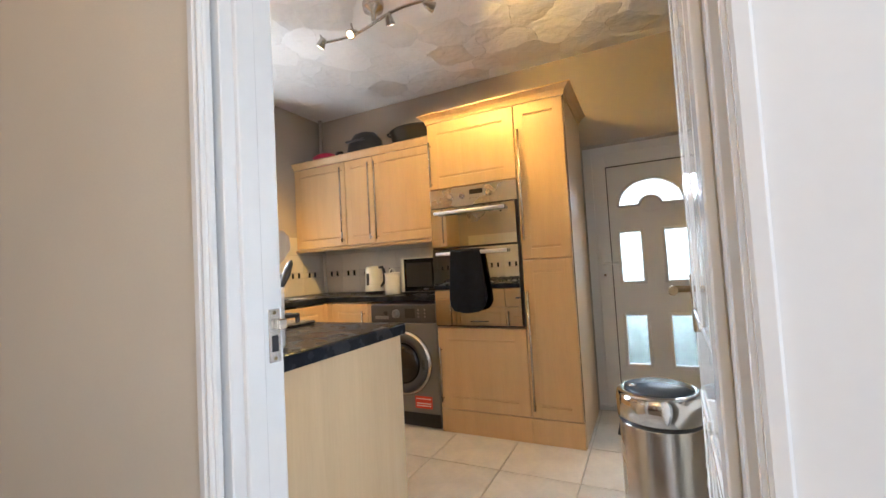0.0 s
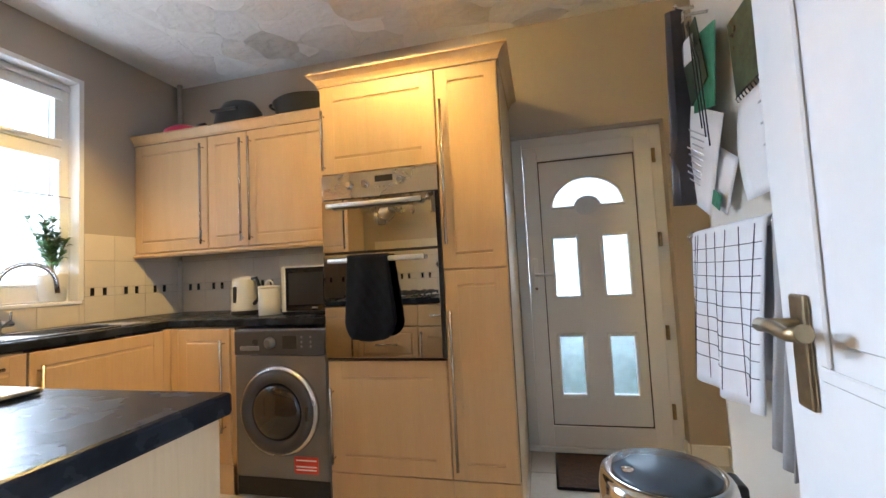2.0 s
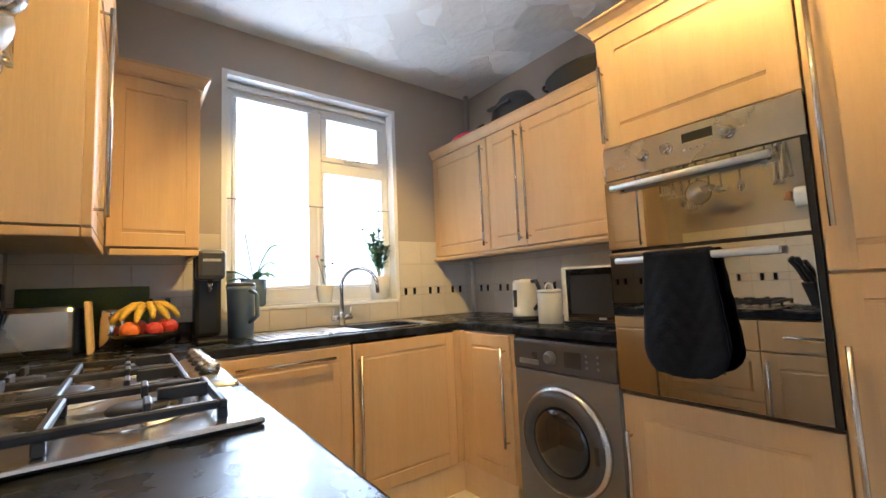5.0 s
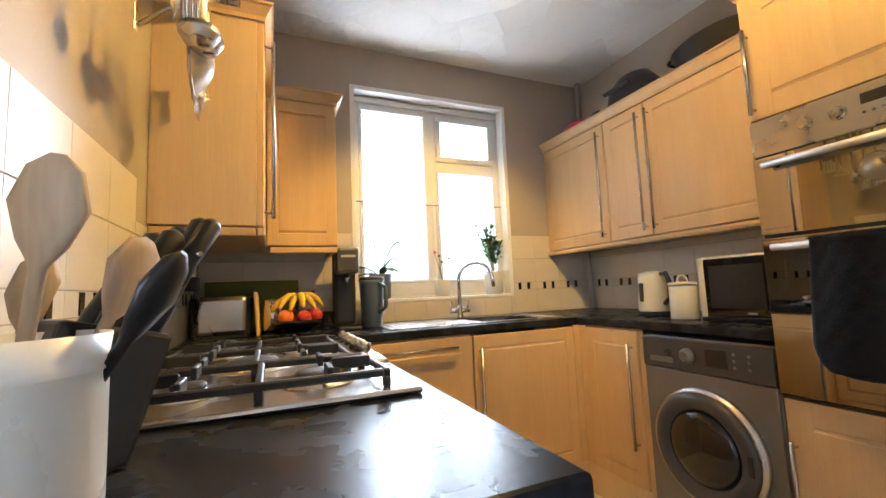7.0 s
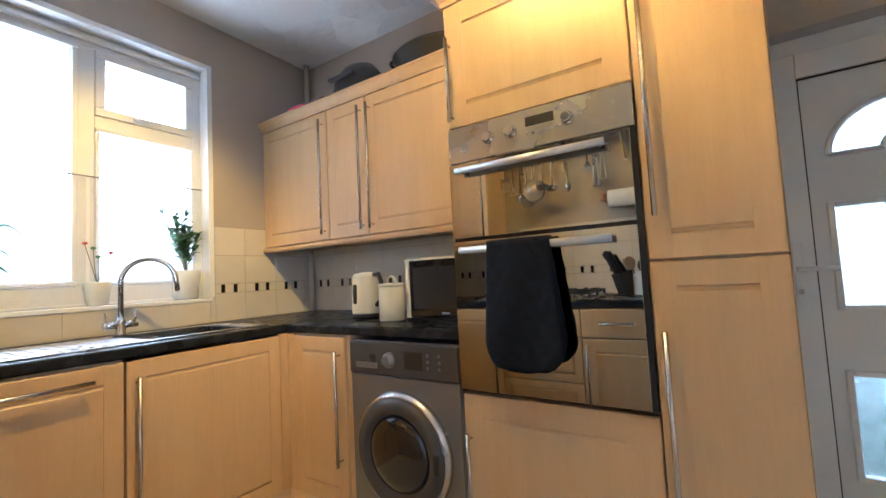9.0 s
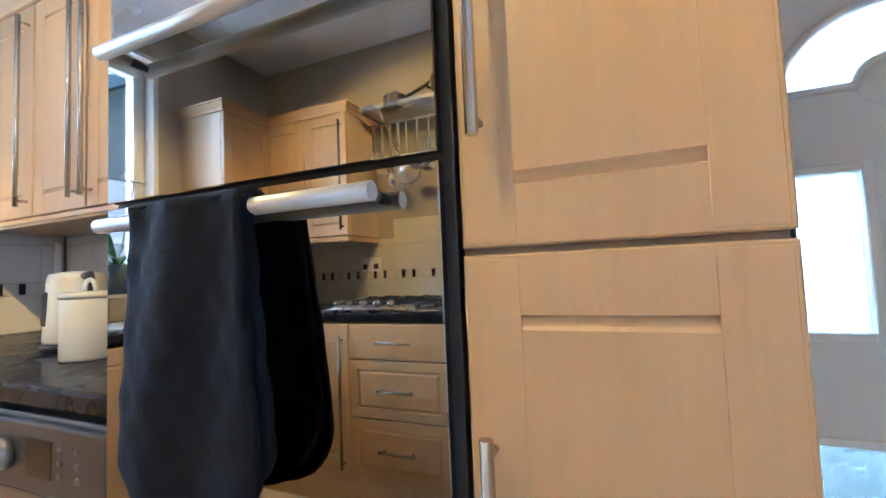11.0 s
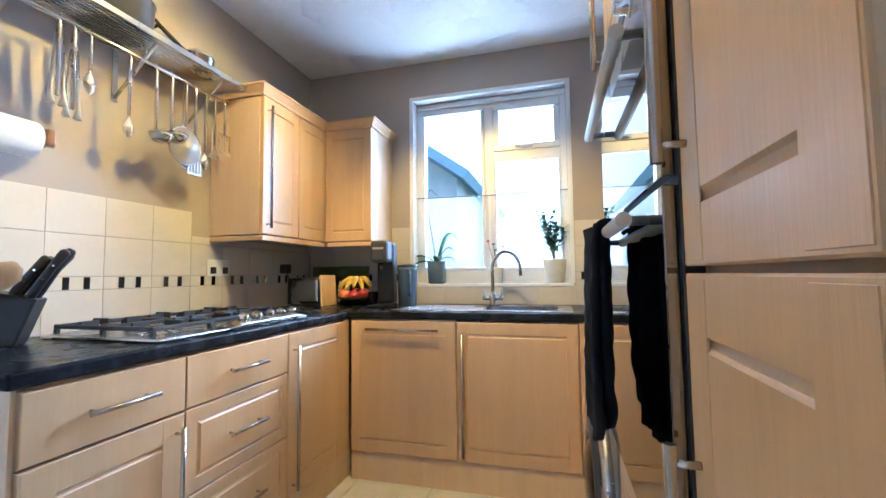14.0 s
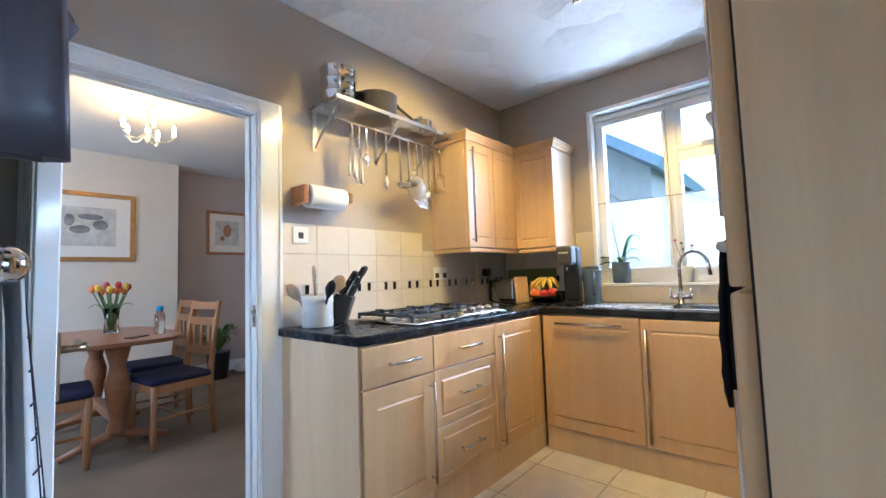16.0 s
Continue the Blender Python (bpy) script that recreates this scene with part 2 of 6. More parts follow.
GROUT = material("grout", (0.50, 0.46, 0.40), 0.85, vary=0.1, scale=20, bump=0.001)
MOSAIC = material("black_mosaic_tile", (0.015, 0.014, 0.014), 0.15, vary=0.3, bump=0.0005)
CARPET = material("beige_carpet", (0.19, 0.145, 0.10), 0.95, vary=0.16, scale=3, bump=0.006, fine=260, spec=0.1)
LEAF = material("green_leaf", (0.06, 0.13, 0.03), 0.4, vary=0.35, scale=20, bump=0.001, per_object=0.2)
STEM = material("plant_stem", (0.16, 0.14, 0.06), 0.6, vary=0.2)
BANANA = material("banana_skin", (0.68, 0.47, 0.03), 0.45, vary=0.12, scale=25, per_object=0.12)
ORANGE = material("orange_peel", (0.72, 0.17, 0.02), 0.45, vary=0.1, scale=60, bump=0.001)
RED = material("red_skin", (0.42, 0.03, 0.025), 0.4, vary=0.2, scale=30)
PINK = material("pink_plastic", (0.55, 0.03, 0.10), 0.4, vary=0.1)
PAPER = material("white_paper", (0.80, 0.80, 0.80), 0.8, vary=0.03, scale=4, bump=0.0004)
INK = material("printed_grey", (0.45, 0.45, 0.48), 0.8, vary=0.1)
GREENPRINT = material("green_print", (0.04, 0.20, 0.10), 0.6, vary=0.25, scale=30)
PHOTO = material("dark_landscape_print", (0.035, 0.06, 0.035), 0.3, vary=0.9, scale=22, bump=0.0)
TOWEL = material("white_tea_towel", (0.76, 0.76, 0.78), 0.9, vary=0.05, scale=20, bump=0.002, fine=300)
GREY_CLOTH = material("grey_brown_cloth", (0.30, 0.28, 0.27), 0.9, vary=0.15, scale=20, bump=0.002, fine=300)
STRIPE = material("dark_woven_stripe", (0.02, 0.02, 0.03), 0.9, vary=0.2)
SLATE_CLOTH = material("charcoal_satin_cloth", (0.045, 0.042, 0.055), 0.35, vary=0.3, scale=10, bump=0.002)
NAVY = material("navy_seat_fabric", (0.010, 0.014, 0.05), 0.85, vary=0.2, scale=30, bump=0.002)
GILT = material("gilt_frame", (0.36, 0.20, 0.06), 0.35, 0.5, vary=0.2, scale=30, bump=0.001)
MOUNT = material("cream_picture_mount", (0.72, 0.69, 0.62), 0.7, vary=0.04)
SKETCH = material("pale_sketch", (0.20, 0.19, 0.19), 0.7, vary=0.75, scale=9, bump=0.0)
SKETCH2 = material("grey_sketch", (0.50, 0.49, 0.44), 0.7, vary=0.25, scale=14, bump=0.0)
MATTING = material("brown_door_mat", (0.09, 0.05, 0.03), 0.95, vary=0.3, scale=40, bump=0.006, fine=200)
LID = material("grey_blue_lid", (0.055, 0.075, 0.10), 0.25, vary=0.08, bump=0.0)
GREENBOARD = material("olive_chopping_board", (0.10, 0.15, 0.02), 0.5, vary=0.1)
BLUEJUG = material("smoky_blue_plastic", (0.10, 0.14, 0.20), 0.2, vary=0.1, bump=0.0)
STICKER = material("red_energy_sticker", (0.60, 0.05, 0.03), 0.4, vary=0.05)
BRICK = material("pale_render_wall", (0.60, 0.60, 0.58), 0.9, vary=0.08, scale=4, bump=0.003)
# outdoor haze is mixed into the roof's pale blue base colour
ROOF = material("hazed_roof_slate", (0.42, 0.56, 0.70), 0.6, vary=0.15, scale=12, bump=0.004)
GRASS = material("garden_ground", (0.10, 0.15, 0.05), 0.9, vary=0.3, scale=2, bump=0.02)
PANE = glass("window_glass")
FROST = glass("obscure_glass", (0.66, 0.76, 0.77), 0.25, 0.012, 70)
CLEAR = glass("clear_glass", (0.95, 0.98, 0.97))
CLOUD = glowing("white_cloud_backdrop", (0.95, 0.98, 1.0), 1.5)
BULB = glowing("lit_bulb", (1.0, 0.75, 0.40), 25)
VOILE = voile()
STEEL_MESH = wire_mesh()

# ---- builders ----


def box(bm, x0, x1, y0, y1, z0, z1, bev=0.0, m=None):
    got = bmesh.ops.create_cube(bm, size=1)["verts"]
    for v in got:
        v.co = Vector((x0 + (v.co.x + 0.5) * (x1 - x0), y0 + (v.co.y + 0.5) * (y1 - y0), z0 + (v.co.z + 0.5) * (z1 - z0)))
    if bev:
        es = list({e for v in got for e in v.link_edges})
        r = bmesh.ops.bevel(bm, geom=es, offset=bev, segments=2 if bev > 0.003 else 1, affect="EDGES", profile=0.5)
        got = list({v for f in r["faces"] for v in f.verts} | {v for v in got if v.is_valid})
    if m:
        bmesh.ops.transform(bm, matrix=m, verts=got)
    return bm


def tube(bm, pts, r, seg=10, taper=None):
    """A round bar through the points, with closed ends."""
    pts = [Vector(p) for p in pts]
    rings = []
    side = None
    for i, p in enumerate(pts):
        d = (pts[min(i + 1, len(pts) - 1)] - pts[max(i - 1, 0)]).normalized()
        if side is None:
            side = d.orthogonal().normalized()
        side = (side - d * side.dot(d)).normalized()
        up = d.cross(side)
        rr = r if taper is None else taper[i]
        rings.append([bm.verts.new(p + rr * (math.cos(a) * side + math.sin(a) * up)) for a in [2 * math.pi * k / seg for k in range(seg)]])
    for a, b in zip(rings, rings[1:]):
        for k in range(seg):
            f = bm.faces.new((a[k], a[(k + 1) % seg], b[(k + 1) % seg], b[k]))
            f.smooth = True
    bm.faces.new(rings[0][::-1]), bm.faces.new(rings[-1])
    return bm


def lathe(bm, prof, seg=28, m=None, close=False):
    """Turned shape: prof is rows of (radius, z), from the bottom up."""
    rings = []
    for r, z in prof:
        rings.append([bm.verts.new((r * math.cos(2 * math.pi * k / seg), r * math.sin(2 * math.pi * k / seg), z)) for k in range(seg)])
    for a, b in zip(rings, rings[1:]):
        for k in range(seg):
            f = bm.faces.new((a[k], a[(k + 1) % seg], b[(k + 1) % seg], b[k]))
            f.smooth = True
    bm.faces.new(rings[0][::-1])
    bm.faces.new(rings[-1])
    if m:
        bmesh.ops.transform(bm, matrix=m, verts=[v for ring in rings for v in ring])
    return bm


def sheet(bm, fn, nu, nv, thick=0.0):
    """A surface fn(u, v) over 0..1; with thick, a skin on both sides."""
    g = [[bm.verts.new(fn(i / nu, j / nv)) for j in range(nv + 1)] for i in range(nu + 1)]
    fs = []
    for i in range(nu):
        for j in range(nv):
            f = bm.faces.new((g[i][j], g[i + 1][j], g[i + 1][j + 1], g[i][j + 1]))
            f.smooth = True
            fs.append(f)
    if thick:
        bm.normal_update()
        bmesh.ops.solidify(bm, geom=fs, thickness=thick)
    return bm


def B():
    return bmesh.new()


def mesh(name, bm, mat):
    bmesh.ops.recalc_face_normals(bm, faces=bm.faces)
    me = bpy.data.meshes.new(name)
    bm.to_mesh(me)
    bm.free()
    me.materials.append(mat)
    return me


def part(name, bm, mat, parent, label=""):
    ob = new(name, mesh(name, bm, mat))
    ob.parent = parent
    return tagged(ob, label)


def thing(name, label, category, m=None, group=""):
    ob = new(name)
    ob.empty_display_size = 0.05
    ob.matrix_basis = m or Matrix()
    return tagged(ob, label, category, group)


def solid(name, bm, mat, label, category, m=None, group=""):
    ob = new(name, mesh(name, bm, mat))
    ob.matrix_basis = m or Matrix()
    return tagged(ob, label, category, group)


def built(name, bm, mat, label=""):
    return tagged(new(name, mesh(name, bm, mat)), label, kind="structure")


# ---- the rooms ----
CEIL = 2.545
XW, YN, YS, YD = -2.685, 3.10, 0.60, 0.495
WY0, WY1, WZ0, WZ1 = 1.386, 2.426, 1.020, 2.294
DX0, DX1, DZ = -0.544, 0.166, 1.92

bm = box(B(), -2.95, XW, YD - 0.1, WY0, 0, CEIL)
box(bm, -2.95, XW, WY1, 3.4, 0, CEIL)
box(bm, -2.95, XW, WY0, WY1, 0, WZ0 - 0.02)
box(bm, -2.95, XW, WY0, WY1, WZ1, CEIL)
built("wall_west", bm, TAUPE, "taupe painted wall with the kitchen window")
RX0, RX1, RZ = -0.27, 0.575, 1.87
bm = box(B(), XW, RX0, YN, 3.4, 0, CEIL)
box(bm, RX1, 0.9, YN, 3.4, 0, CEIL)
box(bm, RX0, RX1, YN, 3.4, RZ, CEIL)
built("wall_north", bm, TAUPE, "taupe painted wall with the back door recess")
bm = box(B(), 0.76, 0.9, 2.0, YN, 0, CEIL)
box(bm, 0.37, 0.9, YS, 2.0, 0, CEIL)
built("wall_east", bm, CREAM, "cream painted wall that steps forward")
bm = box(B(), XW, DX0 - 0.03, YD, YS, 0, CEIL)
box(bm, DX1 + 0.03, 0.9, YD, YS, 0, CEIL)
box(bm, DX0 - 0.03, DX1 + 0.03, YD, YS, DZ + 0.03, CEIL)
built("wall_south", bm, TAUPE, "taupe painted wall with the doorway")
bm = box(B(), -2.9, DX0 - 0.03, YD - 0.012, YD, 0, 2.5)
box(bm, DX1 + 0.03, 1.95, YD - 0.012, YD, 0, 2.5)
box(bm, DX0 - 0.03, DX1 + 0.03, YD - 0.012, YD, DZ + 0.03, 2.5)
built("wall_dining_north", bm, CREAM)
bm = box(B(), -2.95, XW, -3.3, YD - 0.1, 0, 2.5)
box(bm, XW, 1.95, -3.3, -3.1, 0, 2.5)
built("wall_dining_south", bm, DINE_TAUPE)
bm = box(B(), -1.22, 0.55, -3.1, -2.85, 0, 2.5)
built("wall_chimney_breast", bm, CREAM, "cream chimney breast in the dining room")
bm = box(B(), 1.95, 2.1, -3.3, -2.1, 0, 2.5)
box(bm, 1.95, 2.1, -0.5, 0.6, 0, 2.5)
box(bm, 1.95, 2.1, -2.1, -0.5, 0, 0.9)
box(bm, 1.95, 2.1, -2.1, -0.5, 2.15, 2.5)
built("wall_dining_east", bm, CREAM)
built("ceiling", box(B(), -2.95, 0.9, YD - 0.1, 3.4, CEIL, CEIL + 0.1), PLASTER, "white ceiling with trowelled fan pattern")
built("ceiling_dining", box(B(), -2.95, 2.1, -3.3, YD - 0.004, 2.5, 2.56), FLAT_WHITE)
built("floor", box(B(), -2.95, 0.9, 0.545, 3.4, -0.12, -0.006), GROUT)
built("floor_dining", box(B(), -2.95, 2.1, -3.3, 0.545, -0.12, 0.0), CARPET, "beige carpet of the dining room")
bm = box(B(), XW, -1.22, -3.1, -3.085, 0, 0.13, 0.004)
box(bm, -1.235, 0.55, -2.85, -2.835, 0, 0.13, 0.004)
built("baseboard_dining", bm, GLOSS)
bm = box(B(), RX1 + 0.002, 0.76, YN - 0.016, YN, 0, 0.10, 0.003)
box(bm, 0.744, 0.76, 2.0, YN - 0.016, 0, 0.10, 0.003)
box(bm, RX1 - 0.012, RX1, YN + 0.002, YN + 0.07, 0, 0.10, 0.003)
built("baseboard", bm, GLOSS)
built("ground", box(B(), -400, 400, -400, 400, -0.6, -0.5), GRASS, "garden ground outside")

# doorway lining and architraves, both sides
dw = tagged(thing("door_frame", "white gloss painted door lining with moulded architraves", "door frame"), kind="structure")
bm = box(B(), DX0 - 0.03, DX0, YD - 0.004, YS + 0.004, 0, DZ, 0.002)
part("jamb", bm, GLOSS, dw)
bm = box(B(), DX1, DX1 + 0.03, YD - 0.004, YS + 0.004, 0, DZ, 0.002)
part("jamb", bm, GLOSS, dw)
part("head", box(B(), DX0 - 0.03, DX1 + 0.03, YD - 0.004, YS + 0.004, DZ, DZ + 0.03, 0.002), GLOSS, dw)
bm = box(B(), DX0, DX0 + 0.012, YD + 0.02, YS - 0.045, 0, DZ, 0.002)
box(bm, DX1 - 0.012, DX1, YD + 0.02, YS - 0.045, 0, DZ, 0.002)
box(bm, DX0 + 0.012, DX1 - 0.012, YD + 0.02, YS - 0.045, DZ - 0.012, DZ, 0.002)
part("stop", bm, GLOSS, dw)
for y0, y1, y2 in ((YS, YS + 0.014, YS + 0.021), (YD - 0.026, YD - 0.012, YD - 0.033)):
    wa = 0.072 if y0 == YS else 0.05
    for a, b in ((DX0 - (0.128 if y0 == YS else wa), DX0 - 0.008), (DX1 + 0.008, DX1 + (wa if y0 == YS else 0.17))):
        bm = box(B(), a, b, min(y0, y1), max(y0, y1), 0, DZ + 0.072, 0.003)
        box(bm, a + 0.004, a + 0.022, min(y1, y2), max(y1, y2), 0, DZ + 0.068, 0.003)
        box(bm, b - 0.016, b - 0.006, min(y1, y2), max(y1, y2), 0, DZ + 0.014, 0.003)
        part("architrave", bm, GLOSS, dw)
    bm = box(B(), DX0 - 0.008, DX1 + 0.008, min(y0, y1), max(y0, y1), DZ + 0.008, DZ + 0.072, 0.003)
    box(bm, DX0 - 0.006, DX1 + 0.006, min(y1, y2), max(y1, y2), DZ + 0.05, DZ + 0.068, 0.003)
    part("architrave", bm, GLOSS, dw)
bm = box(B(), DX0, DX0 + 0.003, 0.572, 0.599, 0.905, 1.005, 0.001)
sp = part("strike_plate", bm, NICKEL, dw, "worn brassy strike plate")
# no hole is cut: a black patch paints its dark inside
part("latch_hole", box(B(), DX0 + 0.003, DX0 + 0.004, 0.578, 0.592, 0.925, 0.955), BLACK, sp)
part("latch_lip", box(B(), DX0 + 0.003, DX0 + 0.016, 0.585, 0.604, 0.965, 0.985, 0.002), NICKEL, sp)
for zz in (0.912, 0.998):
    part("screw", lathe(B(), [(0.004, 0), (0.003, 0.0015)], 10, pose(DX0 + 0.003, 0.585, zz, 0, 90, 0)), BRASS, sp)


def panel_door():
    """Four-panelled white door, standing open square to its wall; local x along the leaf from the hinge."""
    d = thing("open_door", "white glossy panelled door standing open against the wall", "door", pose(0.171, 0.612, 0.01, 0, 0, 87.2))
    bm = box(B(), 0, 0.712, -0.038, 0, 0, 1.915, 0.002)
    part("leaf", bm, GLOSS, d)
    for sgn, y in ((1, 0.0), (-1, -0.038)):
        for x0, x1 in ((0.095, 0.32), (0.392, 0.617)):
            for z0, z1 in ((0.20, 0.72), (0.90, 1.80)):
                bm = B()
                a, b = (y, y + 0.006) if sgn > 0 else (y - 0.006, y)
                for q in ((x0, x1, z0, z0 + 0.018), (x0, x1, z1 - 0.018, z1), (x0, x0 + 0.018, z0 + 0.018, z1 - 0.018), (x1 - 0.018, x1, z0 + 0.018, z1 - 0.018)):
                    box(bm, q[0], q[1], a, b, q[2], q[3], 0.0025)
                box(bm, x0 + 0.05, x1 - 0.05, a, b - 0.002 if sgn > 0 else b, z0 + 0.05, z1 - 0.05, 0.002)
                part("panel_moulding", bm, GLOSS, d)
    for sgn, y in ((1, 0.0), (-1, -0.038)):
        y1 = y + sgn * 0.008
        bm = box(B(), 0.635, 0.675, min(y, y1), max(y, y1), 0.855, 1.005, 0.004)
        h = part("door_handle", bm, BRASS, d, "aged brass lever handle on a long plate")
        part("neck", tube(B(), [(0.655, y1, 0.965), (0.655, y + sgn * 0.05, 0.965)], 0.009), BRASS, h)
        part("lever", tube(B(), [(0.659, y + sgn * 0.048, 0.965), (0.625, y + sgn * 0.05, 0.967), (0.585, y + sgn * 0.05, 0.962), (0.555, y + sgn * 0.046, 0.968)], 0.009, 10, [0.010, 0.009, 0.008, 0.011]), BRASS, h)
    return d


panel_door()


def kitchen_window():
    w = tagged(thing("window_1", "white uPVC window with one tall pane, a small top light and a sill", "window", pose(-2.80, 0, 0)), kind="structure")
    f, ym, zt = 0.052, 1.912, 1.868
    part("window_frame", box(B(), -0.035, 0.035, WY0, WY0 + f, WZ0, WZ1, 0.004), UPVC, w)
    part("window_frame", box(B(), -0.035, 0.035, WY1 - f, WY1, WZ0, WZ1, 0.004), UPVC, w)
    part("window_frame", box(B(), -0.035, 0.035, WY0 + f, WY1 - f, WZ1 - f - 0.03, WZ1, 0.004), UPVC, w)
    part("window_frame", box(B(), -0.035, 0.035, WY0 + f, WY1 - f, WZ0, WZ0 + 0.09, 0.004), UPVC, w)
    part("mullion", box(B(), -0.035, 0.035, ym - 0.03, ym + 0.03, WZ0 + 0.09, WZ1 - f - 0.03, 0.004), UPVC, w)
    part("transom", box(B(), -0.035, 0.035, ym + 0.03, WY1 - f, zt - 0.03, zt + 0.03, 0.004), UPVC, w)
    for y0, y1, z0, z1, sash in ((WY0 + f, ym - 0.03, WZ0 + 0.09, WZ1 - f - 0.03, 0.024), (ym + 0.03, WY1 - f, zt + 0.03, WZ1 - f - 0.03, 0.04), (ym + 0.03, WY1 - f, WZ0 + 0.09, zt - 0.03, 0.018)):
        bm = B()
        for q in ((y0, y1, z0, z0 + sash), (y0, y1, z1 - sash, z1), (y0, y0 + sash, z0 + sash, z1 - sash), (y1 - sash, y1, z0 + sash, z1 - sash)):
            box(bm, -0.02, 0.045, q[0] + 0.001, q[1] - 0.001, q[2] + 0.001, q[3] - 0.001, 0.004)
        s = part("sash", bm, UPVC, w)
        p = part("pane", box(B(), -0.004, 0.004, y0 + sash, y1 - sash, z0 + sash, z1 - sash), PANE, s)
        p.visible_shadow = False
    part("window_handle", tube(B(), [(0.046, ym + 0.18, zt + 0.05), (0.06, ym + 0.2, zt + 0.05), (0.06, ym + 0.29, zt + 0.052)], 0.008), UPVC, w)
    bm = box(B(), 0.035, 0.125, WY0 + 0.001, WY1 - 0.001, WZ0 - 0.02, WZ0, 0.003)
    part("window_sill", bm, UPVC, w)
    bm = B()
    for a, b, c, e in ((WY0 - 0.012, WY0 + 0.016, WZ0, WZ1 + 0.012), (WY1 - 0.016, WY1 + 0.012, WZ0, WZ1 + 0.012), (WY0 + 0.016, WY1 - 0.016, WZ1 - 0.016, WZ1 + 0.012)):
        box(bm, 0.035, 0.119, a, b, c, e, 0.002)
    part("reveal_lining", bm, GLOSS, w)
    part("track", box(B(), 0.036, 0.056, WY0 + 0.02, WY1 - 0.02, WZ1 - 0.06, WZ1 - 0.035, 0.004), UPVC, w)


kitchen_window()
cr = thing("cafe_curtain", "sheer white half curtain on a thin wire across the window", "curtain", pose(-2.745, 0, 0))
part("wire", tube(B(), [(0, WY0 + 0.017, 1.61), (0, 1.912, 1.602), (0, WY1 - 0.017, 1.61)], 0.0035, 6), GRAPHITE, cr)
for a, b in ((WY0 + 0.02, 1.905), (1.92, WY1 - 0.02)):
    part("voile", sheet(B(), lambda u, v: (0.008 * math.sin(u * 46) * (1 - 0.4 * v), a + (b - a) * u, 1.603 - 0.57 * v), 90, 6), VOILE, cr)

# ---- cabinets: local x across the front, front at y = 0, facing -y ----
HANDLE_R = 0.007


def front(w, h, rim=0.072):
    """A moulded door or drawer front with a routed frame."""
    bm = B()
    r = bmesh.ops.create_cube(bm, size=1)["verts"]
    for v in r:
        v.co = Vector(((v.co.x + 0.5) * w, (v.co.y + 0.5) * 0.02, (v.co.z + 0.5) * h))
    bm.normal_update()
    f = min(bm.faces, key=lambda q: q.normal.y)
    bmesh.ops.inset_region(bm, faces=[f], thickness=0.003, depth=0.002)
    if min(w, h) > 2.4 * rim:
        bmesh.ops.inset_region(bm, faces=[f], thickness=rim, depth=0.0)
        if h > 0.4:
            for v in f.verts:
                v.co.z += 0.018 if v.co.z < h / 2 else -0.018
        bmesh.ops.inset_region(bm, faces=[f], thickness=0.004, depth=-0.006)
        bmesh.ops.inset_region(bm, faces=[f], thickness=0.012, depth=0.003)
        bmesh.ops.inset_region(bm, faces=[f], thickness=0.006, depth=0.003)
        if h > 0.4:
            for a, b in ((0.005, rim), (w - rim, w - 0.005)):
                box(bm, a, b, -0.0028, 0.0, 0.005, h - 0.005, 0.0006)
    return bm


def bar(p0, p1, out=0.032):
    """A bar handle on two posts, standing out towards -y."""
    p0, p1 = Vector(p0), Vector(p1)
    d = (p1 - p0).normalized()
    bm = tube(B(), [p0 - d * 0.0 + Vector((0, -out, 0)), p1 + Vector((0, -out, 0))], HANDLE_R)
    for p in (p0 + d * 0.02, p1 - d * 0.02):
        tube(bm, [p + Vector((0, -0.001, 0)), p + Vector((0, -out, 0))], 0.0045, 8)
    return bm


def door(parent, x, z, w, h, handle=None, rim=0.072, name="door"):
    d = part(name, front(w - 0.004, h - 0.004, rim), BEECH, parent)
    d.location = (x + 0.002, -0.02, z + 0.002)
    if handle:
        (ax, az), (bx, bz) = handle
        hb = part("handle", bar((ax - x - 0.002, 0, az - z - 0.002), (bx - x - 0.002, 0, bz - z - 0.002)), NICKEL, d, "brushed nickel bar handle")
    return d


def carcass(parent, w, dep, z0, z1, end_left=False, end_right=False):
    part("body", box(B(), 0.0015, w - 0.0015, 0.001, dep, z0, z1, 0.001), BEECH_SIDE, parent)


N0 = 2.459
# oven housing and larder
ov = thing("oven_housing", "tall beech oven cabinet with cornice, drawer-front door below and above", "cabinet", pose(-1.168, N0 + 0.02, 0))
W1 = 0.597
bm = box(B(), 0.0015, W1 - 0.0015, 0.001, 0.61, 0.0, 0.672, 0.001)
box(bm, 0.0015, W1 - 0.0015, 0.001, 0.61, 1.584, 2.03, 0.001)
box(bm, 0.0015, 0.0095, 0.001, 0.61, 0.672, 1.584)
box(bm, W1 - 0.0095, W1 - 0.0015, 0.001, 0.61, 0.672, 1.584)
part("body", bm, BEECH_SIDE, ov)
part("plinth", box(B(), 0.0, W1, -0.018, 0.0, 0, 0.146, 0.001), BEECH, ov)
door(ov, 0, 0.15, W1, 0.525, ((0.025, 0.2), (0.025, 0.55)))
door(ov, 0, 1.583, W1, 0.447, ((0.022, 1.60), (0.022, 1.90)))
la = thing("larder_unit", "tall narrow beech larder cabinet with two doors", "cabinet", pose(-0.570, N0 + 0.02, 0))
W2 = 0.296
carcass(la, W2, 0.61, 0.0, 2.03)
part("plinth", box(B(), 0.0, W2, -0.018, 0.0, 0, 0.146, 0.001), BEECH, la)
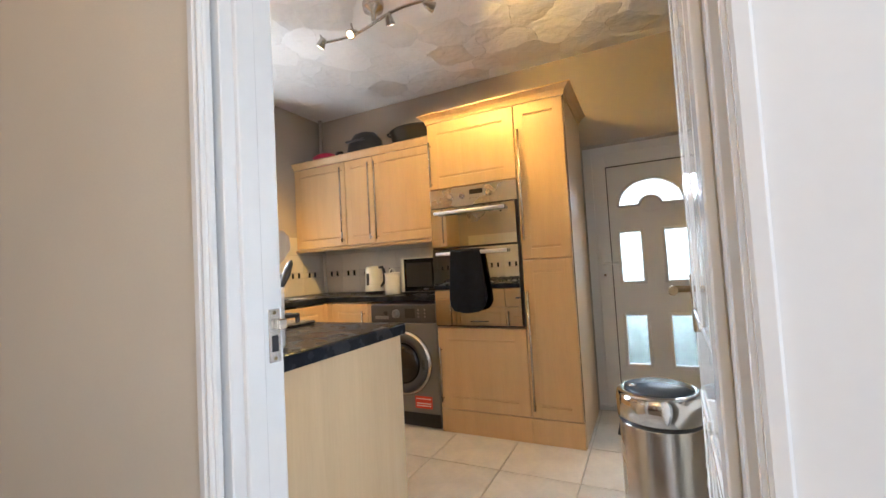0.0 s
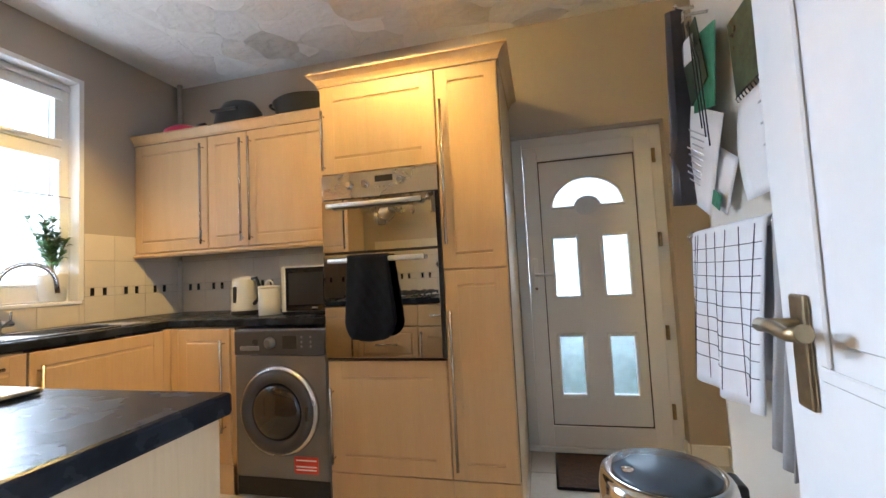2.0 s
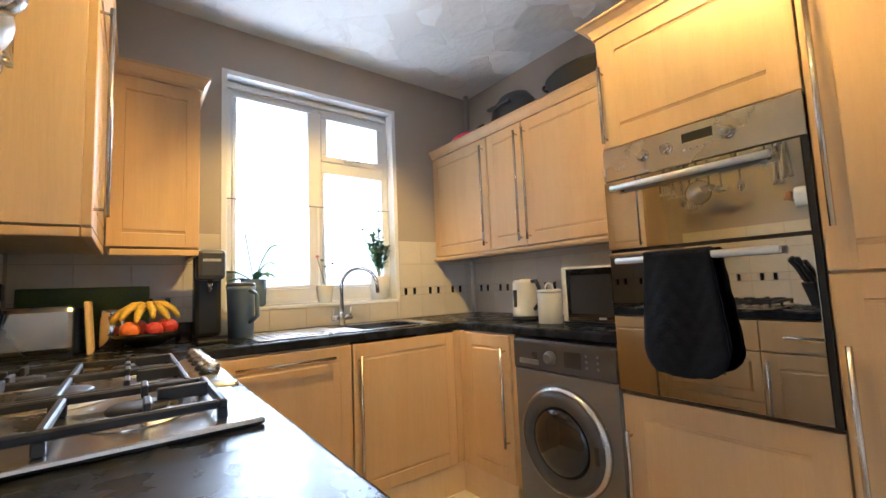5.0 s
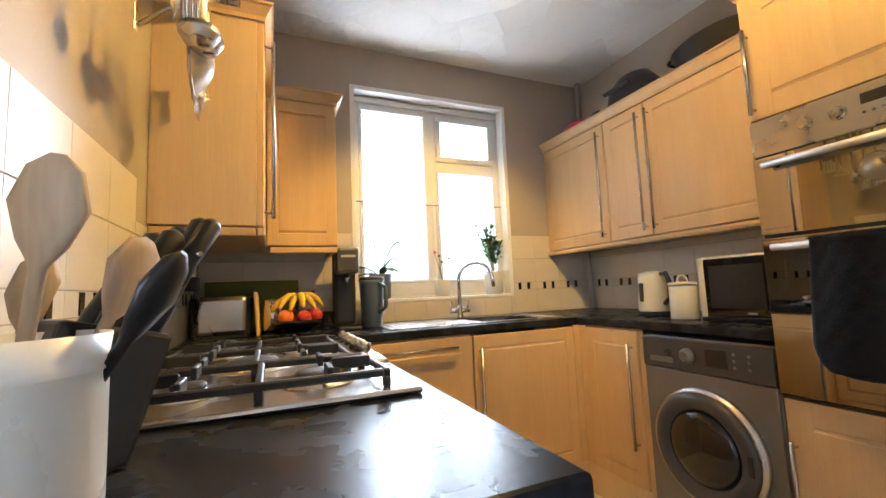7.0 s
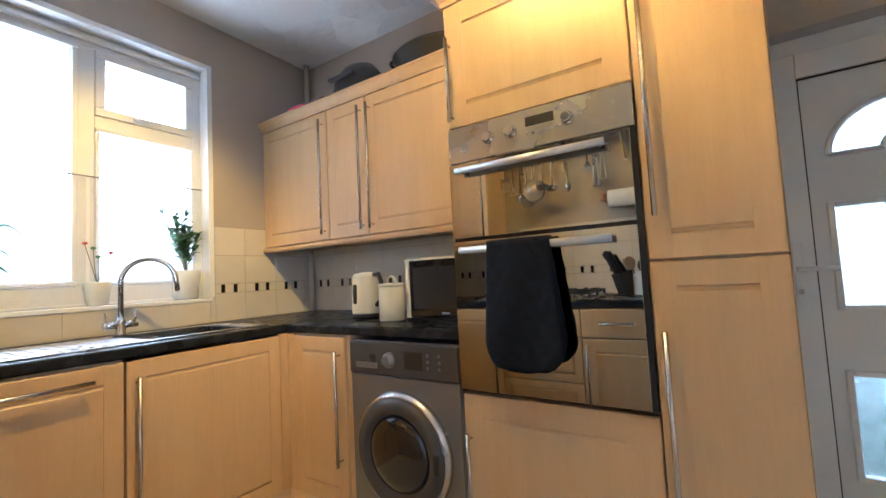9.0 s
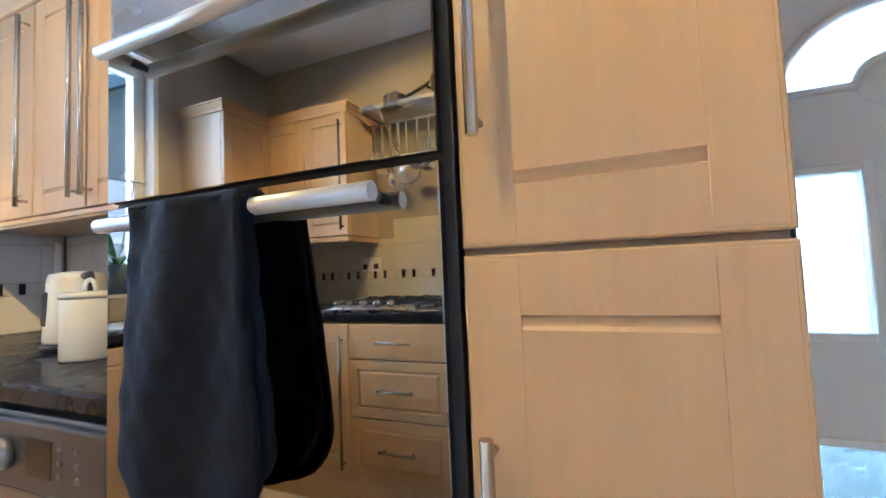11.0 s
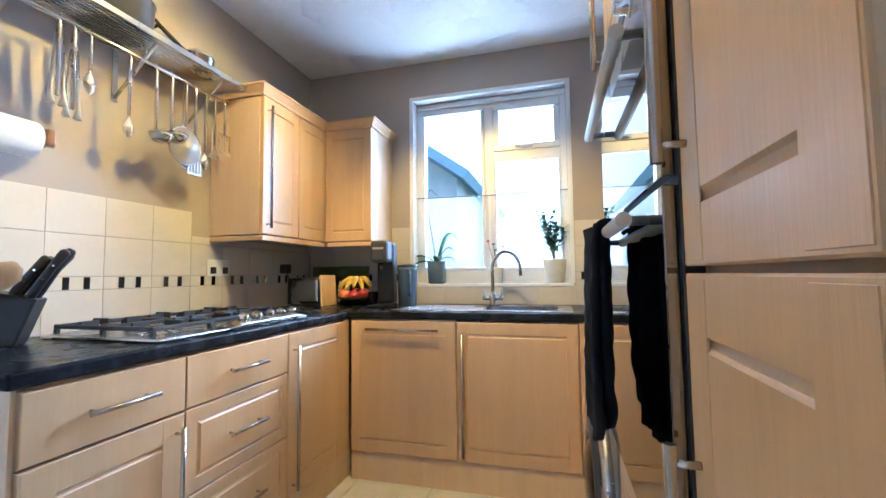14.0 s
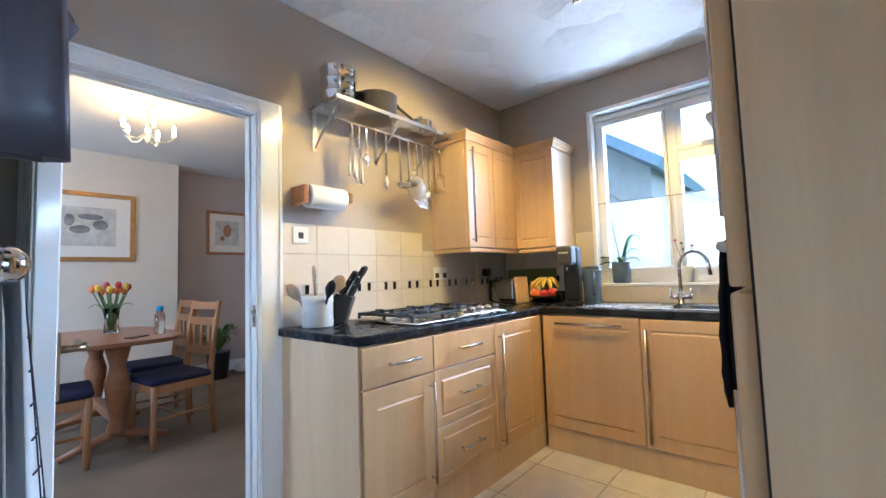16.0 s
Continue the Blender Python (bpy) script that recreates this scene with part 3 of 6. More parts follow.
door(la, 0, 0.15, W2, 0.931, ((0.028, 0.2), (0.028, 0.90)), 0.06)
door(la, 0, 1.085, W2, 0.945, ((0.028, 1.20), (0.028, 1.87)), 0.06)
part("end_panel", box(B(), W2 - 0.001, W2 + 0.004, 0.003, 0.612, 0.0, 2.03, 0.001), BEECH_SIDE, la)
# solid black strip paints the shade in the gap behind the doors
part("door_gap", box(B(), W2 - 0.001, W2 + 0.0015, 0.0, 0.003, 0.15, 2.03), BLACK, la, "black strip for the shade in the gap behind the doors")


def cornice(bm, path, z, h=0.058, out=0.05):
    """A cove moulding along a plan path; out to the right of the way."""
    prof = [(0, 0), (0.008, 0), (0.010, h * 0.25), (0.02, h * 0.55), (out * 0.8, h * 0.8), (out, h * 0.86), (out, h), (0, h)]
    pts = [Vector((p[0], p[1], 0)) for p in path]
    rings = []
    for i, p in enumerate(pts):
        d0 = (pts[i] - pts[i - 1]).normalized() if i else (pts[1] - pts[0]).normalized()
        d1 = (pts[i + 1] - pts[i]).normalized() if i + 1 < len(pts) else d0
        n0, n1 = Vector((d0.y, -d0.x, 0)), Vector((d1.y, -d1.x, 0))
        nn = (n0 + n1) / (1 + n0.dot(n1))
        rings.append([bm.verts.new(p + nn * a + Vector((0, 0, z + b))) for a, b in prof])
    k = len(prof)
    for a, b in zip(rings, rings[1:]):
        for i in range(k):
            bm.faces.new((a[i], a[(i + 1) % k], b[(i + 1) % k], b[i]))
    bm.faces.new(rings[0][::-1]), bm.faces.new(rings[-1])
    return bm


co = solid("tall_cornice", cornice(B(), [(-1.168, 3.09), (-1.168, N0), (-0.270, N0), (-0.270, 3.09)], 2.031), BEECH, "beech cornice moulding round the tall cabinets", "cornice")


# double oven
def double_oven():
    o = thing("double_oven", "stainless steel built-in double oven with mirrored glass doors", "oven", pose(-1.166, N0 + 0.002, 0.69))
    w = 0.593
    part("body", box(B(), 0.012, w - 0.012, 0.02, 0.52, 0.0, 0.86), BLACK, o)
    part("trim", box(B(), 0, w, -0.004, 0.018, -0.008, 0.885, 0.001), BLACK, o, "black surround of the doors")
    cp = part("control_panel", box(B(), 0, w, -0.016, -0.004, 0.765, 0.887, 0.002), STEEL, o, "brushed steel control panel")
    for x in (0.155, 0.235, 0.415):
        kn = lathe(B(), [(0.021, 0), (0.021, 0.004), (0.0165, 0.006), (0.0155, 0.022), (0.013, 0.025)], 24, pose(x, -0.016, 0.828, 90, 0, 0))
        part("knob", kn, CHROME, cp)
    part("display", box(B(), 0.285, 0.375, -0.0175, -0.016, 0.832, 0.862), BLACK, cp, "dark clock display")
    for k in range(5):
        part("button", lathe(B(), [(0.005, 0), (0.005, 0.003), (0.003, 0.004)], 10, pose(0.29 + k * 0.02, -0.016, 0.808, 90, 0, 0)), CHROME, cp)
    for z0, z1, hz in ((0.505, 0.760, 0.727), (0.0, 0.495, 0.462)):
        d = part("oven_door", box(B(), 0.001, w - 0.013, -0.02, -0.0045, z0, z1, 0.0015), MIRROR_GLASS, o, "mirror-dark glass door")
        hb = tube(B(), [(0.045, -0.054, hz), (w - 0.075, -0.054, hz)], 0.011, 14)
        part("handle", hb, ALU, d, "pale aluminium bar handle")
        for x in (0.06, w - 0.09):
            part("handle_post", tube(B(), [(x, -0.021, hz), (x, -0.054, hz)], 0.007, 8), GRAPHITE, d)
    return o


double_oven()


def oven_glove():
    """A quilted double glove folded over the lower handle."""
    g = thing("oven_glove", "navy quilted double oven glove hung over the oven handle", "oven glove", pose(-1.166, N0 + 0.002, 0.69))
    x0, x1, hz = 0.152, 0.352, 0.462

    def flap(depth, length, lean, seed):
        def fn(u, v):
            k = 1 + 0.27 * v
            x = (x0 + x1) / 2 + 0.010 * v + (u - 0.5) * (x1 - x0) * k
            r = max(0.0, v - 0.80) / 0.20
            x = (x0 + x1) / 2 + (x - (x0 + x1) / 2) * (1 - 0.30 * r * r)
            z = hz + 0.015 - v * length - 0.02 * r * (1 - (2 * u - 1) ** 2)
            y = depth + lean * math.sin(v * 2.4) + 0.006 * math.sin(9 * u + seed + 3 * v) + 0.0025 * abs(math.sin(14 * (u + v))) + 0.0025 * abs(math.sin(14 * (u - v)))
            return (x, y, z)
        return fn
    for nm, dep, ln, lean, sd in (("front_glove", -0.070, 0.372, -0.003, 0.3), ("inner_glove", -0.057, 0.350, 0.003, 0.6)):
        bm = sheet(B(), flap(dep, ln, lean, sd), 22, 30, 0.013)
        part(nm, bm, QUILT, g)
    bm = sheet(B(), lambda u, v: (x0 + (x1 - x0) * u, -0.055 - 0.020 * math.cos(v * math.pi), hz + 0.012 + 0.012 * math.sin(v * math.pi)), 14, 10, 0.008)
    part("fold", bm, QUILT, g)
    return g


oven_glove()


# washing machine
def washer():
    w = thing("washing_machine", "graphite grey front-loading washing machine with a large porthole", "washing machine", pose(-1.692, 2.452, 0))
    W = 0.518
    part("body", box(B(), 0, W, 0.012, 0.56, 0.01, 0.832, 0.004), GRAPHITE, w)
    part("front", box(B(), 0.002, W - 0.002, 0.0, 0.012, 0.105, 0.70, 0.004), GRAPHITE, w)
    part("kick_panel", box(B(), 0.004, W - 0.004, 0.004, 0.012, 0.012, 0.10, 0.002), BLACK, w, "black kick panel")
    c = part("control_panel", box(B(), 0.002, W - 0.002, -0.006, 0.012, 0.704, 0.826, 0.005), DARK_GREY, w, "dark grey control panel")
    part("drawer_grip", box(B(), 0.04, 0.15, -0.009, -0.006, 0.728, 0.75, 0.003), GRAPHITE, c)
    part("programme_dial", lathe(B(), [(0.03, 0), (0.029, 0.012), (0.024, 0.016), (0.018, 0.028)], 24, pose(0.215, -0.006, 0.765, 90, 0, 0)), GRAPHITE, c)
    part("display", box(B(), 0.285, 0.365, -0.0075, -0.006, 0.735, 0.80), BLACK, c)
    for x in (0.39, 0.44):
        for z in (0.745, 0.768, 0.791):
            part("button", lathe(B(), [(0.006, 0), (0.005, 0.003)], 10, pose(x, -0.006, z, 90, 0, 0)), GRAPHITE, c)
    m = pose(W / 2 + 0.0, 0.0, 0.435, 90, 0, 0)
    d = part("porthole_door", lathe(B(), [(0.214, -0.004), (0.22, 0.012), (0.215, 0.022), (0.207, 0.03), (0.201, 0.034), (0.198, 0.02)], 48, m), STEEL, w, "silver ring of the porthole")
    part("inner_ring", lathe(B(), [(0.199, 0.021), (0.2, 0.036), (0.18, 0.05), (0.148, 0.048), (0.14, 0.03)], 48, m), DARK_GREY, d)
    part("porthole_glass", lathe(B(), [(0.139, 0.03), (0.136, 0.036), (0.12, 0.05), (0.08, 0.062), (0.01, 0.066)], 40, m), PORT, d)
    part("grip", box(B(), W / 2 + 0.165, W / 2 + 0.185, -0.052, -0.036, 0.40, 0.47, 0.004), BLACK, d)
    s = part("energy_sticker", box(B(), 0.33, 0.46, -0.0012, 0.0, 0.135, 0.215), STICKER, w, "red and white energy sticker")
    for z in (0.15, 0.165, 0.195):
        part("printed_line", box(B(), 0.34, 0.45, -0.0018, -0.0012, z, z + 0.006), PAPER, s)
    return w


washer()
# north base cabinet beside the washer
u = thing("base_cabinet", "narrow beech base cabinet in the corner", "cabinet", pose(-2.10, 2.475, 0))
carcass(u, 0.402, 0.6, 0.15, 0.847)
door(u, 0.05, 0.15, 0.325, 0.690, ((0.345, 0.32), (0.345, 0.785)), 0.055)
part("corner_post", box(B(), 0.0, 0.048, -0.018, 0.0, 0.15, 0.845, 0.002), BEECH, u)
part("filler", box(B(), 0.377, 0.402, -0.012, 0.0, 0.0, 0.845, 0.002), BEECH, u)
part("plinth", box(B(), -0.02, 0.402, -0.012, 0.0, 0, 0.148), BEECH_SIDE, u)
# west run (rotated so that the fronts face the room)
WX = -2.125
u = thing("dishwasher_cabinet", "beech fronted integrated appliance with a bar handle across its top", "cabinet", pose(WX, 1.235, 0, 0, 0, 90))
carcass(u, 0.59, 0.54, 0.15, 0.847)
door(u, 0.0, 0.15, 0.588, 0.690, ((0.10, 0.795), (0.50, 0.795)), 0.055)
part("plinth", box(B(), 0, 0.59, -0.012, 0.0, 0, 0.148), BEECH_SIDE, u)
u = thing("sink_cabinet", "beech sink cabinet with a vertical bar handle", "cabinet", pose(WX, 1.825, 0, 0, 0, 90))
carcass(u, 0.645, 0.54, 0.15, 0.74)
door(u, 0.002, 0.15, 0.59, 0.690, ((0.032, 0.18), (0.032, 0.785)), 0.055)
part("corner_post", box(B(), 0.594, 0.648, -0.018, 0.0, 0.15, 0.845, 0.002), BEECH, u)
part("plinth", box(B(), 0, 0.70, -0.012, 0.0, 0, 0.148), BEECH_SIDE, u)
# south run: fronts face +y
SY = 1.195


def south(name, x, w, label):
    return thing(name, label, "cabinet", pose(x, SY, 0, 0, 0, 180))


u = south("drawer_door_cabinet", -0.672, 0.41, "beech base cabinet with one drawer over a door")
carcass(u, 0.41, 0.585, 0.0, 0.847)
part("end_panel", box(B(), -0.012, 0.0, -0.012, 0.59, 0.0, 0.847, 0.001), BEECH_SIDE, u)
door(u, 0, 0.678, 0.41, 0.162, ((0.12, 0.76), (0.30, 0.76)), 0.075, "drawer_front")
door(u, 0, 0.15, 0.41, 0.524, ((0.378, 0.20), (0.378, 0.64)))
part("plinth", box(B(), 0, 0.41, -0.006, 0.0, 0, 0.146), BEECH_SIDE, u)
u = south("drawer_cabinet", -1.083, 0.50, "beech chest of three kitchen drawers with bar handles")
carcass(u, 0.50, 0.585, 0.15, 0.847)
for z0, h, r in ((0.678, 0.162, 0.075), (0.414, 0.262, 0.055), (0.15, 0.262, 0.055)):
    door(u, 0.0, z0, 0.50, h, ((0.16, z0 + h / 2), (0.34, z0 + h / 2)), r, "drawer_front")
part("plinth", box(B(), 0, 0.50, -0.012, 0.0, 0, 0.148), BEECH_SIDE, u)
u = south("corner_cabinet", -1.584, 0.54, "beech corner base cabinet with a tall handle")
carcass(u, 0.54, 0.585, 0.15, 0.847)
door(u, 0.0, 0.15, 0.48, 0.690, ((0.035, 0.18), (0.035, 0.785)))
part("corner_post", box(B(), 0.482, 0.54, -0.018, 0.0, 0.15, 0.845, 0.002), BEECH, u)
part("plinth", box(B(), 0, 0.57, -0.012, 0.0, 0, 0.148), BEECH_SIDE, u)

# worktops
WT0, WT1 = 0.849, 0.887
SX0, SX1, SY0, SY1 = -2.56, -2.20, 1.44, 2.40
bm = box(B(), -2.684, -0.645, 0.601, 1.222, WT0, WT1, 0.007)
solid("worktop", bm, SLATE, "black slate-effect worktop under the hob", "worktop")
bm = box(B(), -2.684, SX0 - 0.02, 1.223, 3.098, WT0, WT1, 0.002)
box(bm, SX1 + 0.02, -2.103, 1.223, 2.452, WT0, WT1, 0.007)
box(bm, SX0 - 0.021, SX1 + 0.021, 1.2235, 1.93, WT0, WT1, 0.002)
box(bm, SX0 - 0.021, SX1 + 0.021, 2.31, 2.452, WT0, WT1, 0.002)
solid("worktop", bm, SLATE, "black slate-effect worktop round the sink", "worktop")
bm = box(B(), SX0 - 0.0195, -1.171, 2.4525, 3.098, WT0, WT1, 0.007)
solid("worktop", bm, SLATE, "black slate-effect worktop over the washing machine", "worktop")


def kitchen_sink():
    s = thing("kitchen_sink", "stainless steel inset sink with drainer", "sink", pose(0, 0, WT1))
    bm = box(B(), SX0, SX1 + 0.03, SY0, 1.93, 0.001, 0.006, 0.002)
    dr = part("drainer", bm, STEEL, s)
    for k in range(9):
        part("drainer_ridge", box(B(), SX0 + 0.04, SX1, SY0 + 0.04 + k * 0.04, SY0 + 0.052 + k * 0.04, 0.006, 0.009, 0.001), STEEL, dr)
    bm = box(B(), SX0, SX0 + 0.05, 1.9305, SY1, 0.001, 0.006, 0.002)
    box(bm, SX1, SX1 + 0.03, 1.9305, SY1, 0.001, 0.006, 0.002)
    box(bm, SX0 + 0.05, SX1, 2.33, SY1, 0.001, 0.006, 0.002)
    part("rim", bm, STEEL, s)
    bm = box(B(), SX0 + 0.05, SX1, 1.931, 2.33, -0.15, -0.147)
    for q in ((SX0 + 0.05, SX0 + 0.053, 1.931, 2.33), (SX1 - 0.003, SX1, 1.931, 2.33), (SX0 + 0.053, SX1 - 0.003, 1.931, 1.934), (SX0 + 0.053, SX1 - 0.003, 2.327, 2.33)):
        box(bm, *q, -0.147, 0.004)
    part("bowl", bm, STEEL, s)
    return s


kitchen_sink()


def mixer_tap():
    t = thing("mixer_tap", "chrome swan-neck mixer tap with two lever handles", "tap", pose(-2.515, 1.955, WT1 + 0.006))
    part("base", lathe(B(), [(0.026, 0), (0.026, 0.008), (0.019, 0.015), (0.018, 0.06), (0.014, 0.075)], 20), CHROME, t)
    pts = [(0, 0, 0.07), (0, 0, 0.22)]
    for k in range(1, 13):
        a = math.pi * k / 12
        pts.append((0.05 * (1 - math.cos(a)), 0.085 * (1 - math.cos(a)), 0.22 + 0.098 * math.sin(a)))
    pts.append((0.10, 0.175, 0.175))
    part("spout", tube(B(), pts, 0.0105, 12), CHROME, t)
    for s in (-1, 1):
        h = part("side_arm", tube(B(), [(0, 0, 0.045), (0, s * 0.06, 0.045)], 0.014, 14), CHROME, t)
        part("lever", tube(B(), [(0, s * 0.05, 0.05), (0, s * 0.056, 0.10)], 0.005, 8), CHROME, h)


mixer_tap()


# hob
def gas_hob():
    h = thing("gas_hob", "five-burner stainless gas hob with cast iron pan supports", "hob", pose(-1.765, 0.695, WT1 + 0.001))
    W, D = 0.755, 0.49
    bm = box(B(), 0, W, 0, D, 0, 0.012, 0.006)
    part("plate", bm, STEEL, h, "stainless steel plate")
    bm = B()
    sheet(bm, lambda u, v: (0.02 + 0.45 * u, D - 0.085 + 0.10 * v, 0.012 + 0.020 * math.sin(v * math.pi * 0.9) * min(1, 8 * u, 8 * (1 - u))), 16, 8, 0.004)
    bulge = part("control_ledge", bm, STEEL, h)
    for k in range(5):
        kn = part("knob", lathe(B(), [(0.019, 0), (0.019, 0.014), (0.015, 0.026)], 20, pose(0.08 + k * 0.075, D - 0.03, 0.028, -20, 0, 0)), NICKEL, bulge, "metal control knob")
        part("knob_collar", lathe(B(), [(0.021, -0.002), (0.021, 0.006)], 20, pose(0.08 + k * 0.075, D - 0.03, 0.026, -20, 0, 0)), BLACK, kn)
    for x, y, r in ((0.13, 0.13, 0.036), (0.13, 0.31, 0.028), (0.378, 0.21, 0.055), (0.62, 0.12, 0.028), (0.62, 0.33, 0.042)):
        b = part("burner", lathe(B(), [(r * 1.6, 0.012), (r * 1.5, 0.016), (r, 0.018), (r, 0.028)], 24, pose(x, y, 0)), STEEL, h)
        part("burner_cap", lathe(B(), [(r * 0.98, 0.028), (r, 0.032), (r * 0.9, 0.036), (r * 0.3, 0.037)], 24, pose(x, y, 0)), IRON, b)
    for i in range(3):
        x0, x1 = 0.02 + i * 0.239, 0.02 + i * 0.239 + 0.232
        y0, y1 = 0.02, D - 0.075
        if i > 1:
            y1 = D - 0.05
        bm = B()
        for q in ((x0, x1, y0, y0 + 0.012), (x0, x1, y1 - 0.012, y1), (x0, x0 + 0.012, y0 + 0.012, y1 - 0.012), (x1 - 0.012, x1, y0 + 0.012, y1 - 0.012), (x0 + 0.012, x1 - 0.012, (y0 + y1) / 2 - 0.006, (y0 + y1) / 2 + 0.006)):
            box(bm, q[0], q[1], q[2], q[3], 0.030, 0.044, 0.003)
        xm = (x0 + x1) / 2
        for a, b in ((y0 + 0.0125, y0 + 0.085), (y1 - 0.085, y1 - 0.0125)):
            box(bm, xm - 0.005, xm + 0.005, a, b, 0.032, 0.054, 0.002)
        for yy in (y0 + 0.1, y1 - 0.1):
            for a, b in ((x0 + 0.0125, x0 + 0.07), (x1 - 0.07, x1 - 0.0125)):
                box(bm, a, b, yy - 0.005, yy + 0.005, 0.032, 0.054, 0.002)
        for x in (x0, x1 - 0.014):
            for y in (y0, (y0 + y1) / 2 - 0.007, y1 - 0.014):
                box(bm, x, x + 0.014, y, y + 0.014, 0.0125, 0.031, 0.002)
        part("pan_support", bm, IRON, h, "black cast iron pan support")
    return h


gas_hob()

# wall cabinets, north
WU0, WU1, WF = 1.294, 2.000, 2.746
group = "wall cabinets over the washing machine"
for nm, x, w, hs in (("wall_cabinet", -2.682, 0.567, "r"), ("wall_cabinet", -2.114, 0.285, "r"), ("wall_cabinet", -1.828, 0.656, "l")):
    u = thing(nm, "beech wall cabinet with a routed door and long bar handle", "cabinet", pose(x, WF + 0.02, 0), group)
    part("body", box(B(), 0.001, w - 0.001, 0.001, 0.332, WU0, WU1, 0.001), BEECH_SIDE, u)
    hx = w - 0.03 if hs == "r" else 0.03
    door(u, 0, WU0, w, WU1 - WU0, ((hx, WU0 + 0.03), (hx, WU1 - 0.05)), 0.058)
solid("cornice", cornice(B(), [(-2.683, WF), (-1.172, WF)], WU1 + 0.001, 0.055, 0.035), BEECH, "beech cornice over the wall cabinets", "cornice")
solid("light_pelmet", box(box(B(), -2.683, -1.172, WF - 0.012, WF + 0.012, 1.262, 1.289, 0.004), -2.683, -1.172, WF - 0.018, WF - 0.012, 1.27, 1.281, 0.002), BEECH, "beech pelmet below the wall cabinets", "pelmet")
# south and west wall cabinets
u = thing("wall_cabinet", "beech wall cabinet with two doors beside the utensil shelf", "cabinet", pose(-1.775, 0.90, 0, 0, 0, 180), "wall cabinets in the corner")
part("body", box(B(), 0.0, 0.92, 0.001, 0.298, WU0, WU1, 0.001), BEECH_SIDE, u)
door(u, 0, WU0, 0.30, WU1 - WU0, ((0.03, WU0 + 0.03), (0.03, WU1 - 0.05)), 0.055)
door(u, 0.301, WU0, 0.31, WU1 - WU0, None, 0.055)
u = thing("wall_cabinet", "beech wall cabinet between the corner and the window", "cabinet", pose(-2.37, 0.925, 0, 0, 0, 90), "wall cabinets in the corner")
part("body", box(B(), 0.0, 0.318, 0.001, 0.313, WU0, WU1, 0.001), BEECH_SIDE, u)
door(u, 0, WU0, 0.318, WU1 - WU0, None, 0.05)
solid("cornice", cornice(B(), [(-2.684, 1.244), (-2.352, 1.244), (-2.352, 0.918), (-1.775, 0.918), (-1.775, 0.602)][::-1], WU1 + 0.001, 0.055, 0.035), BEECH, "beech cornice over the corner wall cabinets", "cornice")
bm = B()
for q in ((-2.372, -2.348, 0.94, 1.243), (-2.35, -1.777, 0.9, 0.924), (-1.799, -1.777, 0.603, 0.898), (-2.684, -2.374, 1.22, 1.243)):
    box(bm, q[0], q[1], q[2], q[3], 1.262, 1.2885, 0.004)
solid("light_pelmet", bm, BEECH, "beech pelmet below the corner wall cabinets", "pelmet")


